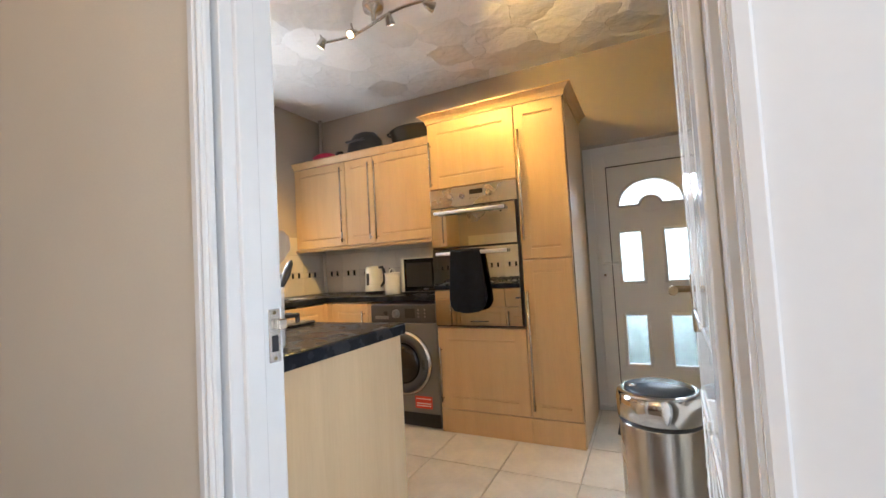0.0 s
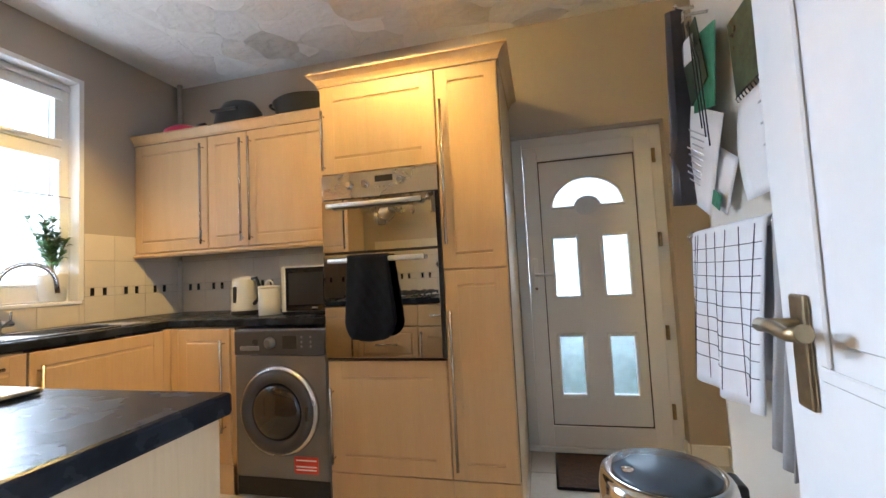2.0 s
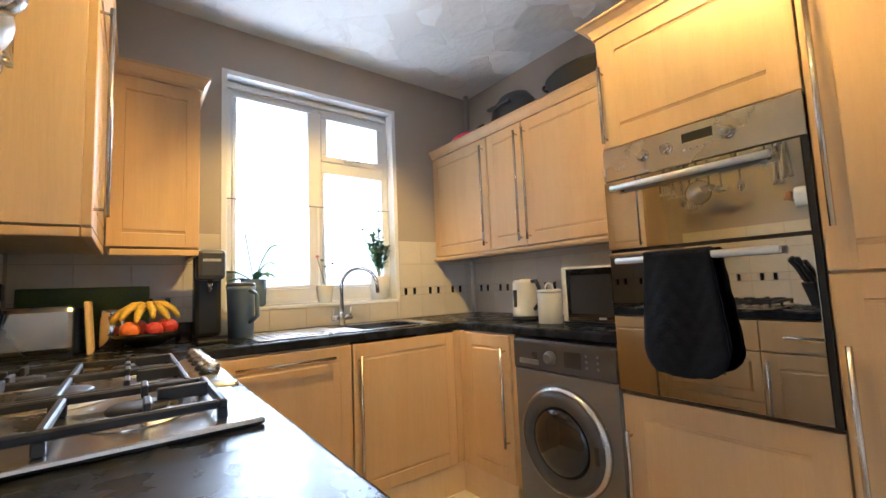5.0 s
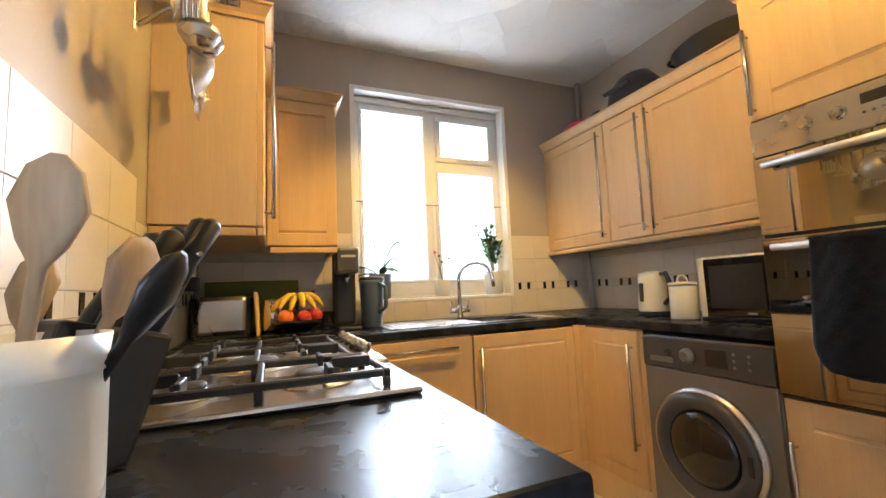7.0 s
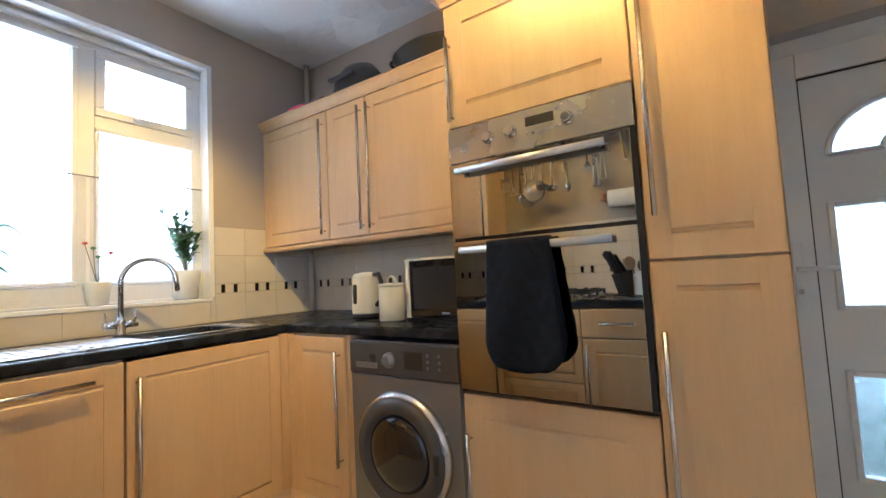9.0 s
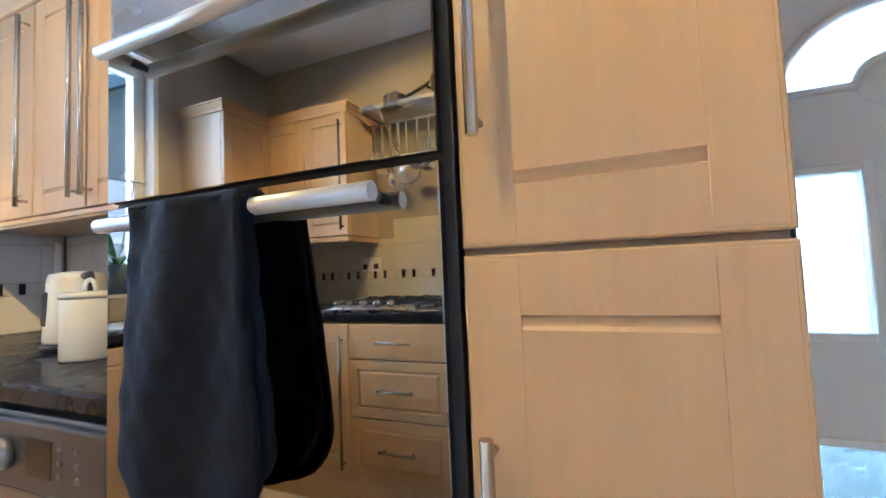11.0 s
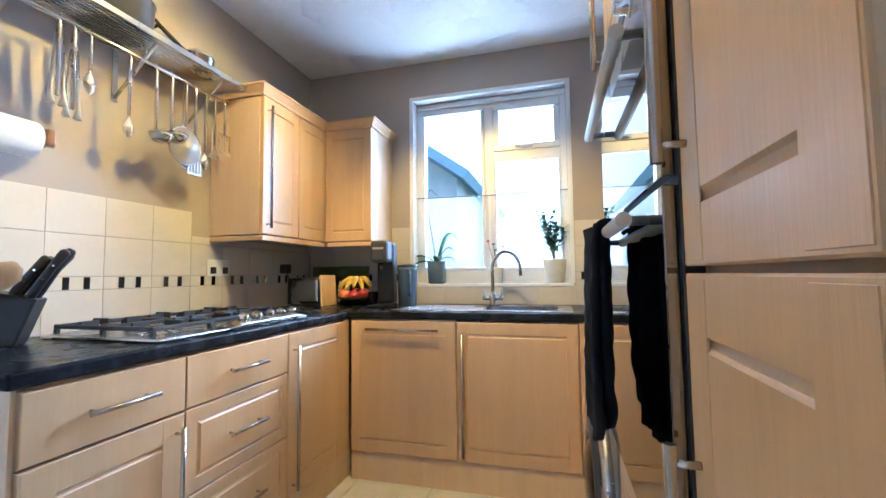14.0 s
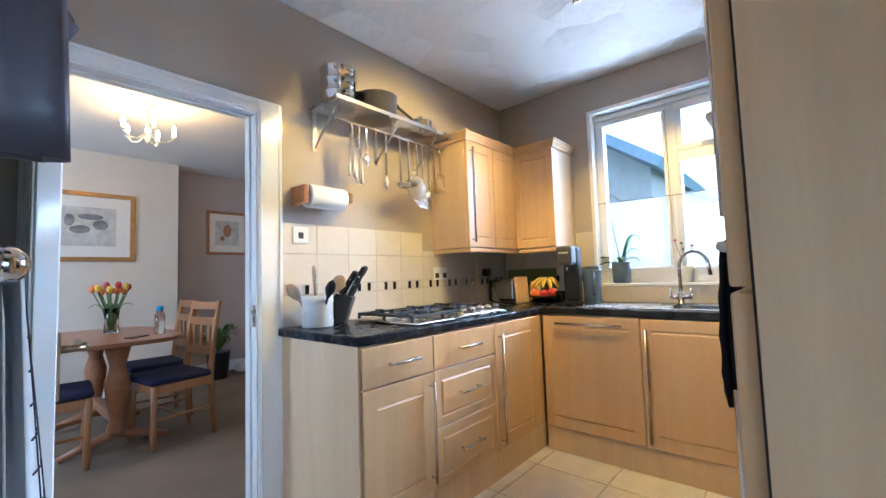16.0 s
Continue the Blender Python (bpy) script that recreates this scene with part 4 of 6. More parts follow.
# back door
def back_door():
    d = tagged(thing("door_1", "white uPVC back door with a fanlight and four obscure glass panels", "door", pose(0.1525, 3.19, 0)), kind="structure")
    hw, top = 0.421, 1.866
    part("outer_frame", box(B(), -hw, -hw + 0.06, -0.02, 0.05, 0.03, top, 0.004), UPVC, d)
    part("outer_frame", box(B(), hw - 0.06, hw, -0.02, 0.05, 0.03, top, 0.004), UPVC, d)
    part("outer_frame", box(B(), -hw + 0.06, hw - 0.06, -0.02, 0.05, top - 0.06, top, 0.004), UPVC, d)
    part("threshold", box(B(), -hw, hw, -0.04, 0.06, 0, 0.03, 0.004), UPVC, d)
    s0, s1, z0, z1 = -0.359, 0.359, 0.034, 1.803
    px0, px1, pz0, pz1 = -0.272, 0.272, 0.15, 1.715
    for q in ((s0, px0, z0, z1), (px1, s1, z0, z1), (px0, px1, z0, pz0), (px0, px1, pz1, z1)):
        part("sash", box(B(), q[0], q[1], -0.035, 0.03, q[2], q[3], 0.004), UPVC, d)
    bm = B()
    for q in ((px0, px0 + 0.005, pz0, pz1), (px1 - 0.005, px1, pz0, pz1), (px0 + 0.005, px1 - 0.005, pz0, pz0 + 0.005), (px0 + 0.005, px1 - 0.005, pz1 - 0.005, pz1)):
        box(bm, q[0], q[1], -0.022, -0.014, q[2], q[3])
    part("gasket", bm, BLACK, d, "black rubber gasket line")
    # panel with openings: four lights and a fanlight
    lights = [(-0.205, -0.075, 0.33, 0.66), (0.075, 0.205, 0.33, 0.66), (-0.205, -0.075, 0.90, 1.24), (0.075, 0.205, 0.90, 1.24)]
    ya, yb = -0.012, 0.02
    bm = B()
    cols = [px0, -0.205, -0.075, 0.075, 0.205, px1]
    rows = [pz0, 0.33, 0.66, 0.90, 1.24, 1.42]
    for i in range(5):
        for j in range(5):
            c = (cols[i], cols[i + 1], rows[j], rows[j + 1])
            if c not in lights:
                box(bm, c[0], c[1], ya, yb, c[2], c[3])
    n = 24
    R, r0, zc = 0.205, 0.07, 1.425
    ring = [(R * math.cos(math.pi * k / n), zc + R * 0.86 * math.sin(math.pi * k / n)) for k in range(n + 1)]
    for k in range(n):
        (a, b), (c, e) = ring[k], ring[k + 1]
        for y in (ya, yb):
            bm.faces.new([bm.verts.new((a, y, b)), bm.verts.new((a, y, pz1)), bm.verts.new((c, y, pz1)), bm.verts.new((c, y, e))])
        f = bm.faces.new([bm.verts.new((a, ya, b)), bm.verts.new((a, yb, b)), bm.verts.new((c, yb, e)), bm.verts.new((c, ya, e))])
    box(bm, px0, -R, ya, yb, 1.42, pz1), box(bm, R, px1, ya, yb, 1.42, pz1)
    part("panel", bm, UPVC, d)
    for x0, x1, a, b in lights:
        m = B()
        for q in ((x0 - 0.02, x0, a - 0.02, b + 0.02), (x1, x1 + 0.02, a - 0.02, b + 0.02), (x0, x1, a - 0.02, a), (x0, x1, b, b + 0.02)):
            box(m, q[0], q[1], ya - 0.010, ya, q[2], q[3], 0.003)
        bd = part("glazing_bead", m, UPVC, d)
        g = part("pane", box(B(), x0, x1, 0.0, 0.006, a, b), FROST, bd)
        g.visible_shadow = False
    m = tube(B(), [(x, ya - 0.004, z) for x, z in ring], 0.010, 8)
    tube(m, [(-R, ya - 0.004, zc), (-r0, ya - 0.004, zc)], 0.009, 8)
    tube(m, [(r0, ya - 0.004, zc), (R, ya - 0.004, zc)], 0.009, 8)
    tube(m, [(r0 * math.cos(math.pi * k / 12), ya - 0.004, zc + r0 * 0.8 * math.sin(math.pi * k / 12)) for k in range(13)], 0.009, 8)
    fb = part("fanlight_bead", m, UPVC, d)
    m = B()
    inner = [(r0 * math.cos(math.pi * k / n), zc + r0 * 0.8 * math.sin(math.pi * k / n)) for k in range(n + 1)]
    for k in range(n):
        m.faces.new([m.verts.new((ring[k][0], 0.003, ring[k][1])), m.verts.new((ring[k + 1][0], 0.003, ring[k + 1][1])), m.verts.new((inner[k + 1][0], 0.003, inner[k + 1][1])), m.verts.new((inner[k][0], 0.003, inner[k][1]))])
    g = part("pane", m, VOILE, fb, "bright fan-shaped pane")
    m = lathe(B(), [(r0, 0), (r0, 0.030), (r0 - 0.004, 0.034)], 32, pose(0, yb, zc, 90, 0, 0) @ Matrix.Diagonal((1, 0.8, 1, 1)))
    part("fanlight_boss", m, UPVC, d)
    h = part("door_handle", box(B(), -0.335, -0.305, -0.043, -0.035, 0.92, 1.13, 0.004), UPVC, d, "white lever handle with keyhole")
    part("lever", tube(B(), [(-0.32, -0.043, 1.03), (-0.32, -0.075, 1.03), (-0.22, -0.078, 1.03)], 0.009, 10), UPVC, h)
    part("keyhole", lathe(B(), [(0.009, 0), (0.008, 0.003)], 12, pose(-0.32, -0.043, 0.95, 90, 0, 0)), NICKEL, h)
    for z in (0.25, 0.68, 1.2, 1.68):
        part("hinge", tube(B(), [(0.372, -0.04, z - 0.04), (0.372, -0.04, z + 0.04)], 0.010, 10), BRASS, d, "brass barrel hinge")


back_door()


# ---- kitchen things ----
def ceiling_spotlight():
    c = thing("ceiling_spotlight", "brushed nickel wavy bar with four small spot heads on the ceiling", "ceiling light", pose(0, 0, CEIL))
    part("ceiling_rose", lathe(B(), [(0.012, -0.105), (0.014, -0.05), (0.055, -0.035), (0.06, -0.01), (0.06, 0)], 28, pose(-1.16, 1.88, 0)), NICKEL, c)
    pts = [(-1.56 + 0.82 * k / 30, 1.88 + 0.035 * math.sin(k / 30 * 2 * math.pi), -0.105) for k in range(31)]
    part("bar", tube(B(), pts, 0.008, 8), NICKEL, c)
    for hx, hy, aim in ((-1.49, 1.82, (-2.68, 1.9, 0.95)), (-1.27, 1.82, (-1.5, 0.6, 1.42)), (-1.03, 1.84, (-1.15, 2.7, 1.35)), (-0.78, 1.84, (0.2, 3.1, 1.9))):
        p = Vector((hx, hy, -0.165))
        d = (Vector(aim) - Vector((hx, hy, CEIL - 0.165))).normalized()
        s = part("spot_head", tube(B(), [p - d * 0.045, p - d * 0.035, p + d * 0.005, p + d * 0.012], 0.02, 16, [0.012, 0.017, 0.025, 0.026]), NICKEL, c)
        part("stem", tube(B(), [(hx, hy, -0.105), p - d * 0.02], 0.005, 8), NICKEL, s)
        part("bulb", tube(B(), [p + d * 0.0122, p + d * 0.0135], 0.019, 16), BULB, s, "lit warm bulb")


ceiling_spotlight()


def utensil(parent, name, x, y, z, kind, L):
    """A hanging tool: a hook and handle, with its head below."""
    bm = tube(B(), [(x, y, z + 0.012), (x + 0.006, y, z + 0.02), (x + 0.008, y, z + 0.01), (x, y, z - 0.01), (x, y, z - L)], 0.0035, 8, [0.0025, 0.0025, 0.0025, 0.0055, 0.006])
    u = thing(name, {"ladle": "steel soup ladle hanging from the rail", "turner": "slotted steel turner hanging from the rail", "sieve": "round wire mesh sieve hanging from the rail", "tongs": "steel tongs hanging from the rail", "spoon": "steel serving spoon hanging from the rail", "masher": "steel potato masher hanging from the rail", "pasta": "steel pasta server hanging from the rail"}[kind], "utensil", None, "utensils on the rail")
    part("handle", bm, STEEL, u)
    zb = z - L
    if kind == "ladle":
        part("bowl", lathe(B(), [(0.006, 0), (0.03, 0.008), (0.042, 0.028), (0.044, 0.04), (0.041, 0.03), (0.028, 0.012), (0.005, 0.004)], 20, pose(x, y + 0.03, zb - 0.035)), STEEL, u)
    elif kind in ("spoon", "pasta"):
        part("head", sheet(B(), lambda a, b: (x + 0.028 * math.sin(a * math.pi * 1) * math.cos(b * math.pi) * (0.6 + 0.4 * a), y + 0.012 * math.sin(a * math.pi) * (1 - math.cos(b * math.pi) ** 2), zb - 0.09 * a), 10, 10, 0.002), STEEL, u)
    elif kind == "turner":
        bm = B()
        for k in range(5):
            box(bm, x - 0.036 + k * 0.016, x - 0.036 + k * 0.016 + 0.008, y - 0.001, y + 0.001, zb - 0.09, zb - 0.01)
        box(bm, x - 0.038, x + 0.038, y - 0.001, y + 0.001, zb - 0.0101, zb + 0.002)
        box(bm, x - 0.038, x + 0.038, y - 0.001, y + 0.001, zb - 0.10, zb - 0.0901)
        part("blade", bm, STEEL, u)
    elif kind == "sieve":
        ring = [(x + 0.082 * math.cos(2 * math.pi * k / 28), y, zb - 0.082 + 0.082 * math.sin(2 * math.pi * k / 28)) for k in range(29)]
        part("rim", tube(B(), ring, 0.004, 8), STEEL, u)
        bm = sheet(B(), lambda a, b: (x + 0.08 * a * math.cos(6.2832 * b), y + 0.045 * (1 - a * a), zb - 0.082 + 0.08 * a * math.sin(6.2832 * b)), 8, 28)
        part("mesh_bowl", bm, STEEL_MESH, u, "fine wire mesh bowl")
        part("rest_loop", tube(B(), [(x - 0.02, y, zb - 0.163), (x - 0.012, y, zb - 0.18), (x + 0.012, y, zb - 0.18), (x + 0.02, y, zb - 0.163)], 0.003, 6), STEEL, u)
    elif kind == "tongs":
        bm = tube(B(), [(x - 0.005, y, z - 0.02), (x - 0.018, y, zb), (x - 0.016, y, zb - 0.03)], 0.006, 8, [0.004, 0.007, 0.013])
        tube(bm, [(x + 0.005, y, z - 0.02), (x + 0.020, y, zb), (x + 0.018, y, zb - 0.03)], 0.006, 8, [0.004, 0.007, 0.013])
        part("pincer", bm, STEEL, u)
    elif kind == "masher":
        bm = tube(B(), [(x - 0.04 + 0.08 * k / 12, y + 0.012 * math.sin(k * 1.57), zb - 0.04) for k in range(13)], 0.003, 6)
        tube(bm, [(x, y, zb), (x - 0.03, y, zb - 0.04)], 0.003, 6), tube(bm, [(x, y, zb), (x + 0.03, y, zb - 0.04)], 0.003, 6)
        part("head", bm, STEEL, u)


def pan_shelf():
    s = thing("pan_shelf", "chrome wire wall shelf with brackets and a hanging rail", "shelf", pose(0, 0, 0))
    x0, x1, y0, y1, z = -1.732, -0.83, 0.605, 0.85, 2.02
    for k in range(15):
        y = y0 + (y1 - y0) * k / 14
        part("wire", tube(B(), [(x0, y, z), (x1, y, z)], 0.0035, 6), STEEL, s)
    bm = box(B(), x0, x1, y1, y1 + 0.004, z - 0.012, z + 0.012, 0.0015)
    part("front_edge", bm, STEEL, s)
    for x in (x0, x1):
        part("end_edge", box(B(), x - 0.003, x + 0.003, y0, y1, z - 0.012, z + 0.005, 0.001), STEEL, s)
    for x in (x1 - 0.03, x0 + 0.12, -1.28):
        bm = box(B(), x - 0.012, x + 0.012, 0.601, 0.605, 1.80, 2.02, 0.001)
        tube(bm, [(x, 0.606, 1.815), (x, y1 - 0.03, z - 0.008)], 0.007, 8)
        part("bracket", bm, STEEL, s)
    part("hanging_rail", tube(B(), [(x0 + 0.02, 0.765, 1.945), (x1 - 0.05, 0.765, 1.945)], 0.006, 8), STEEL, s)
    for x in (x0 + 0.05, -1.28, x1 - 0.08):
        part("rail_hanger", tube(B(), [(x, 0.765, 1.945), (x, 0.765, z - 0.004)], 0.003, 6), STEEL, s)


pan_shelf()
for nm, x, kd, L in (("tongs", -0.985, "tongs", 0.26), ("tongs", -1.03, "tongs", 0.29), ("serving_spoon", -1.08, "spoon", 0.13), ("pasta_server", -1.22, "pasta", 0.24), ("ladle", -1.33, "ladle", 0.28), ("ladle", -1.40, "ladle", 0.26), ("sieve", -1.47, "sieve", 0.20), ("turner", -1.52, "turner", 0.30), ("serving_spoon", -1.575, "spoon", 0.28), ("masher", -1.63, "masher", 0.25), ("turner", -1.69, "turner", 0.16)):
    utensil(None, nm, x, 0.765, 1.94, kd, L)
m = pose(-0.93, 0.725, 2.024)
st = thing("steamer", "stack of three steel steamer pans", "steamer", m)
for k in range(3):
    t = part("tier", lathe(B(), [(0.088, 0), (0.09, 0.004), (0.09, 0.056), (0.096, 0.06), (0.096, 0.064), (0.088, 0.064)], 32, pose(0, 0, k * 0.067)), CHROME, st)
    for q in (-1, 1):
        part("loop_handle", tube(B(), [(0.03 * math.cos(a) , q * (0.092 + 0.02 * math.sin(a)), k * 0.067 + 0.035) for a in [math.pi * j / 8 for j in range(9)]], 0.003, 6), CHROME, t)
part("lid", lathe(B(), [(0.09, 0.201), (0.07, 0.206), (0.015, 0.212)], 32), CHROME, st)
st = thing("stock_pot", "black non-stick stock pot with loop handles on the shelf", "pot", pose(-1.19, 0.725, 2.024))
part("body", lathe(B(), [(0.112, 0), (0.118, 0.006), (0.12, 0.125), (0.125, 0.13), (0.117, 0.13), (0.114, 0.012), (0.01, 0.008)], 36), DARK_GREY, st)
for q in (-1, 1):
    part("loop_handle", tube(B(), [(q * (0.12 + 0.035 * math.sin(a)), 0.045 * math.cos(a), 0.11) for a in [math.pi * j / 8 for j in range(9)]], 0.007, 8), BLACK, st)
st = thing("saucepan", "small steel saucepan with glass lid on the shelf", "saucepan", pose(-1.55, 0.73, 2.024))
part("body", lathe(B(), [(0.068, 0), (0.072, 0.006), (0.072, 0.075), (0.076, 0.08), (0.07, 0.08), (0.068, 0.01), (0.01, 0.006)], 30), CHROME, st)
part("lid", lathe(B(), [(0.074, 0.081), (0.05, 0.096), (0.014, 0.102), (0.016, 0.118), (0.004, 0.12)], 30), CHROME, st)
part("handle", tube(B(), [(0.07, 0.02, 0.062), (0.13, 0.03, 0.075), (0.23, 0.04, 0.10)], 0.009, 8), BLACK, st)

rl = thing("paper_towel_holder", "wooden wall holder with a roll of white kitchen paper", "paper towel holder", pose(0, 0, 0))
for x in (-0.735, -1.0):
    part("bracket", box(B(), x - 0.014, x + 0.014, 0.601, 0.73, 1.49 if x > -0.9 else 1.52, 1.585 if x > -0.9 else 1.575, 0.008), OAK, rl)
part("back_board", box(B(), -0.985, -0.75, 0.601, 0.612, 1.55, 1.59, 0.004), OAK, rl)
part("dowel", tube(B(), [(-1.03, 0.685, 1.535), (-0.715, 0.685, 1.535)], 0.011, 12), OAK, rl)
part("paper_roll", lathe(B(), [(0.02, 0), (0.058, 0), (0.059, 0.003), (0.059, 0.205), (0.058, 0.208), (0.02, 0.208)], 36, pose(-0.765, 0.685, 1.535, 0, -90, 0)), PAPER, rl, "white quilted paper roll")


def plate(name, x, z, w, h, label, y=0.601, dark=True):
    s = thing(name, label, name.split("_")[-1], pose(x, y + 0.004, z))
    part("plate", box(B(), -w / 2, w / 2, 0, 0.009, -h / 2, h / 2, 0.003), UPVC, s)
    return s


s = plate("wall_switch", -0.768, 1.342, 0.086, 0.086, "white square cooker switch on the tiles")
part("rocker", box(B(), -0.014, 0.014, 0.009, 0.014, -0.016, 0.016, 0.002), DARK_GREY, s)
s = plate("wall_socket", -1.83, 1.13, 0.146, 0.086, "white double wall socket in the corner")
for x in (-0.04, 0.04):
    part("plug", box(B(), x - 0.016, x + 0.016, 0.009, 0.02, -0.03, 0.004, 0.003), BLACK, s)
    part("rocker", box(B(), x - 0.008, x + 0.008, 0.009, 0.012, 0.014, 0.032, 0.002), UPVC, s)
bm = tube(B(), [(-2.36, 0.63, 1.13), (-2.37, 0.66, 1.05), (-2.40, 0.64, 0.97), (-2.44, 0.68, 0.912)], 0.004, 8)
box(bm, -2.385, -2.335, 0.606, 0.66, 1.10, 1.16, 0.006)
solid("plug_and_cable", bm, BLACK, "black plug and cable hanging to the worktop", "cable")

# utensil crock and knife block
cx, cy = -0.785, 0.735
c = thing("utensil_crock", "white enamel crock full of wooden spoons and ladles", "utensil pot", pose(cx, cy, WT1 + 0.001))
part("crock", lathe(B(), [(0.07, 0), (0.073, 0.005), (0.073, 0.118), (0.075, 0.12), (0.073, 0.124), (0.075, 0.129), (0.073, 0.133), (0.075, 0.15), (0.071, 0.15), (0.068, 0.012), (0.01, 0.01)], 36), WHITEWARE, c)
for k, (dx, dy, L, r, mt) in enumerate(((0.02, 0.02, 0.275, 0.032, SPOON), (-0.03, 0.03, 0.23, 0.036, SPOON), (-0.01, -0.03, 0.25, 0.024, STEEL), (0.04, -0.02, 0.20, 0.03, SPOON), (-0.045, -0.01, 0.22, 0.028, SPOON), (0.0, 0.045, 0.21, 0.026, BLACK))):
    a = Vector((dx * 0.4, dy * 0.4, 0.02))
    b = Vector((dx * 1.9, dy * 1.9, L - 0.07))
    d = (b - a).normalized()
    sp = part("spoon", tube(B(), [a, b, b + d * 0.02, b + d * 0.05, b + d * 0.08, b + d * 0.092], 0.006, 10, [0.005, 0.006, r * 0.65, r, r * 0.7, r * 0.2]), mt, c)
    for v in sp.data.vertices:
        w = (v.co - a).dot(d)
        if w > (b - a).length + 0.001:
            side = Vector((0.4, 0.9, 0)) if k % 2 else Vector((0.9, -0.3, 0))
            off = (v.co - a - d * w)
            n = side.normalized()
            v.co -= n * off.dot(n) * 0.75
k = thing("knife_block", "black knife block with riveted black handled knives", "knife block", pose(-0.882, 0.732, WT1 + 0.001, 0, 0, 222))
bm = box(B(), -0.045, 0.045, -0.055, 0.055, 0, 0.15, 0.006)
for v in bm.verts:
    v.co.y -= v.co.z * 0.3
    if v.co.z > 0.1:
        v.co.z += v.co.y * 0.25 + 0.01
part("block", bm, BLACK, k)
for x, y, L in ((-0.028, -0.09, 0.12), (0.0, -0.095, 0.125), (0.028, -0.085, 0.115), (-0.02, -0.045, 0.10), (0.018, -0.045, 0.10)):
    h = part("knife_handle", tube(B(), [(x, y + 0.03, 0.10), (x, y, 0.16), (x, y - 0.035, 0.16 + L * 0.55), (x, y - 0.065, 0.16 + L * 0.95), (x, y - 0.07, 0.165 + L * 0.97)], 0.01, 10, [0.009, 0.013, 0.012, 0.015, 0.009]), BLACK, k)
    for q in (0.3, 0.65):
        part("rivet", tube(B(), [(x - 0.0135, y - 0.065 * q, 0.16 + L * 0.95 * q), (x + 0.0135, y - 0.065 * q, 0.16 + L * 0.95 * q)], 0.0035, 8), CHROME, h)

# corner things
t = thing("toaster", "brushed steel toaster with black ends in the corner", "toaster", pose(-2.48, 0.74, WT1 + 0.001))
part("body", box(B(), -0.075, 0.075, -0.105, 0.105, 0.012, 0.185, 0.02), STEEL, t)
for y in (-0.112, 0.112):
    part("end_cap", box(B(), -0.078, 0.078, y - 0.012, y + 0.012, 0.008, 0.18, 0.01), BLACK, t)
# bread slots are black strips laid on top, their inner shade as colour
for x in (-0.03, 0.03):
    part("slot", box(B(), x - 0.012, x + 0.012, -0.085, 0.085, 0.1851, 0.187), BLACK, t)
part("foot", box(B(), -0.07, 0.07, -0.10, 0.10, 0, 0.012), BLACK, t)
solid("chopping_board", box(B(), -0.006, 0.006, -0.22, 0.22, 0, 0.26, 0.005), GREENBOARD, "olive green plastic chopping board leaning on the tiles", "chopping board", pose(-2.645, 0.86, WT1 + 0.001, 0, -5, 0))
solid("bread_board", box(B(), -0.09, 0.09, -0.008, 0.008, 0, 0.20, 0.005), PALE_WOOD, "pale wooden board standing beside the toaster", "chopping board", pose(-2.46, 0.892, WT1 + 0.001, 4, 0, 0))
solid("storage_jar", lathe(B(), [(0.04, 0), (0.045, 0.005), (0.045, 0.13), (0.04, 0.135), (0.042, 0.14), (0.042, 0.16), (0.01, 0.164)], 24), CHROME, "steel storage jar in the corner", "jar", pose(-2.56, 0.95, WT1 + 0.001))


def fruit_bowl():
    f = thing("fruit_bowl", "dark glass bowl heaped with bananas and oranges", "fruit bowl", pose(-2.50, 1.07, WT1 + 0.001))
    part("bowl", lathe(B(), [(0.05, 0), (0.055, 0.006), (0.10, 0.03), (0.135, 0.06), (0.13, 0.06), (0.096, 0.034), (0.05, 0.012), (0.01, 0.01)], 32), PORT, f)
    return f


fruit_bowl()
for x, y, z, r, mt, nm in ((0.05, -0.06, 0.075, 0.036, ORANGE, "orange"), (0.075, 0.02, 0.07, 0.034, RED, "apple"), (0.01, 0.06, 0.075, 0.036, ORANGE, "orange"), (-0.06, -0.03, 0.075, 0.036, RED, "apple"), (0.06, 0.075, 0.08, 0.032, RED, "apple")):
    prof = [(r * math.sin(math.pi * k / 10) + 0.0006, -r * math.cos(math.pi * k / 10)) for k in range(11)]
    solid(nm, lathe(B(), prof, 18), mt, "ripe round %s in the fruit bowl" % nm, nm, pose(-2.50 + x, 1.07 + y, WT1 + z), "fruit in the bowl")
bn = thing("banana_bunch", "bunch of ripe yellow bananas on top of the fruit", "bananas", pose(-2.49, 1.07, WT1 + 0.105))
for k in range(6):
    a = radians(-70 + 26 * k)
    d = Vector((math.cos(a) * 0.8, math.sin(a), 0))
    lift = 0.012 * (k % 2)
    pts = [Vector((-0.03, 0.0, 0.055 + lift)) + d * L + Vector((0, 0, h)) for L, h in ((0.0, 0.0), (0.03, 0.008), (0.065, 0.004), (0.10, -0.016), (0.125, -0.045), (0.13, -0.056))]
    part("banana", tube(B(), pts, 0.016, 8, [0.005, 0.012, 0.0165, 0.016, 0.010, 0.005]), BANANA, bn)
g = thing("water_glass", "clear glass tumbler beside the fruit bowl", "glass", pose(-2.46, 1.20, WT1 + 0.001))
part("tumbler", lathe(B(), [(0.03, 0), (0.036, 0.09), (0.033, 0.09), (0.028, 0.006), (0.01, 0.006)], 24), CLEAR, g)
sm = thing("soda_maker", "tall black fizzy drink maker on the worktop", "soda maker", pose(-2.44, 1.29, WT1 + 0.001, 0, 0, 90))
part("base", box(B(), -0.055, 0.055, -0.13, 0.08, 0, 0.018, 0.006), BLACK, sm)
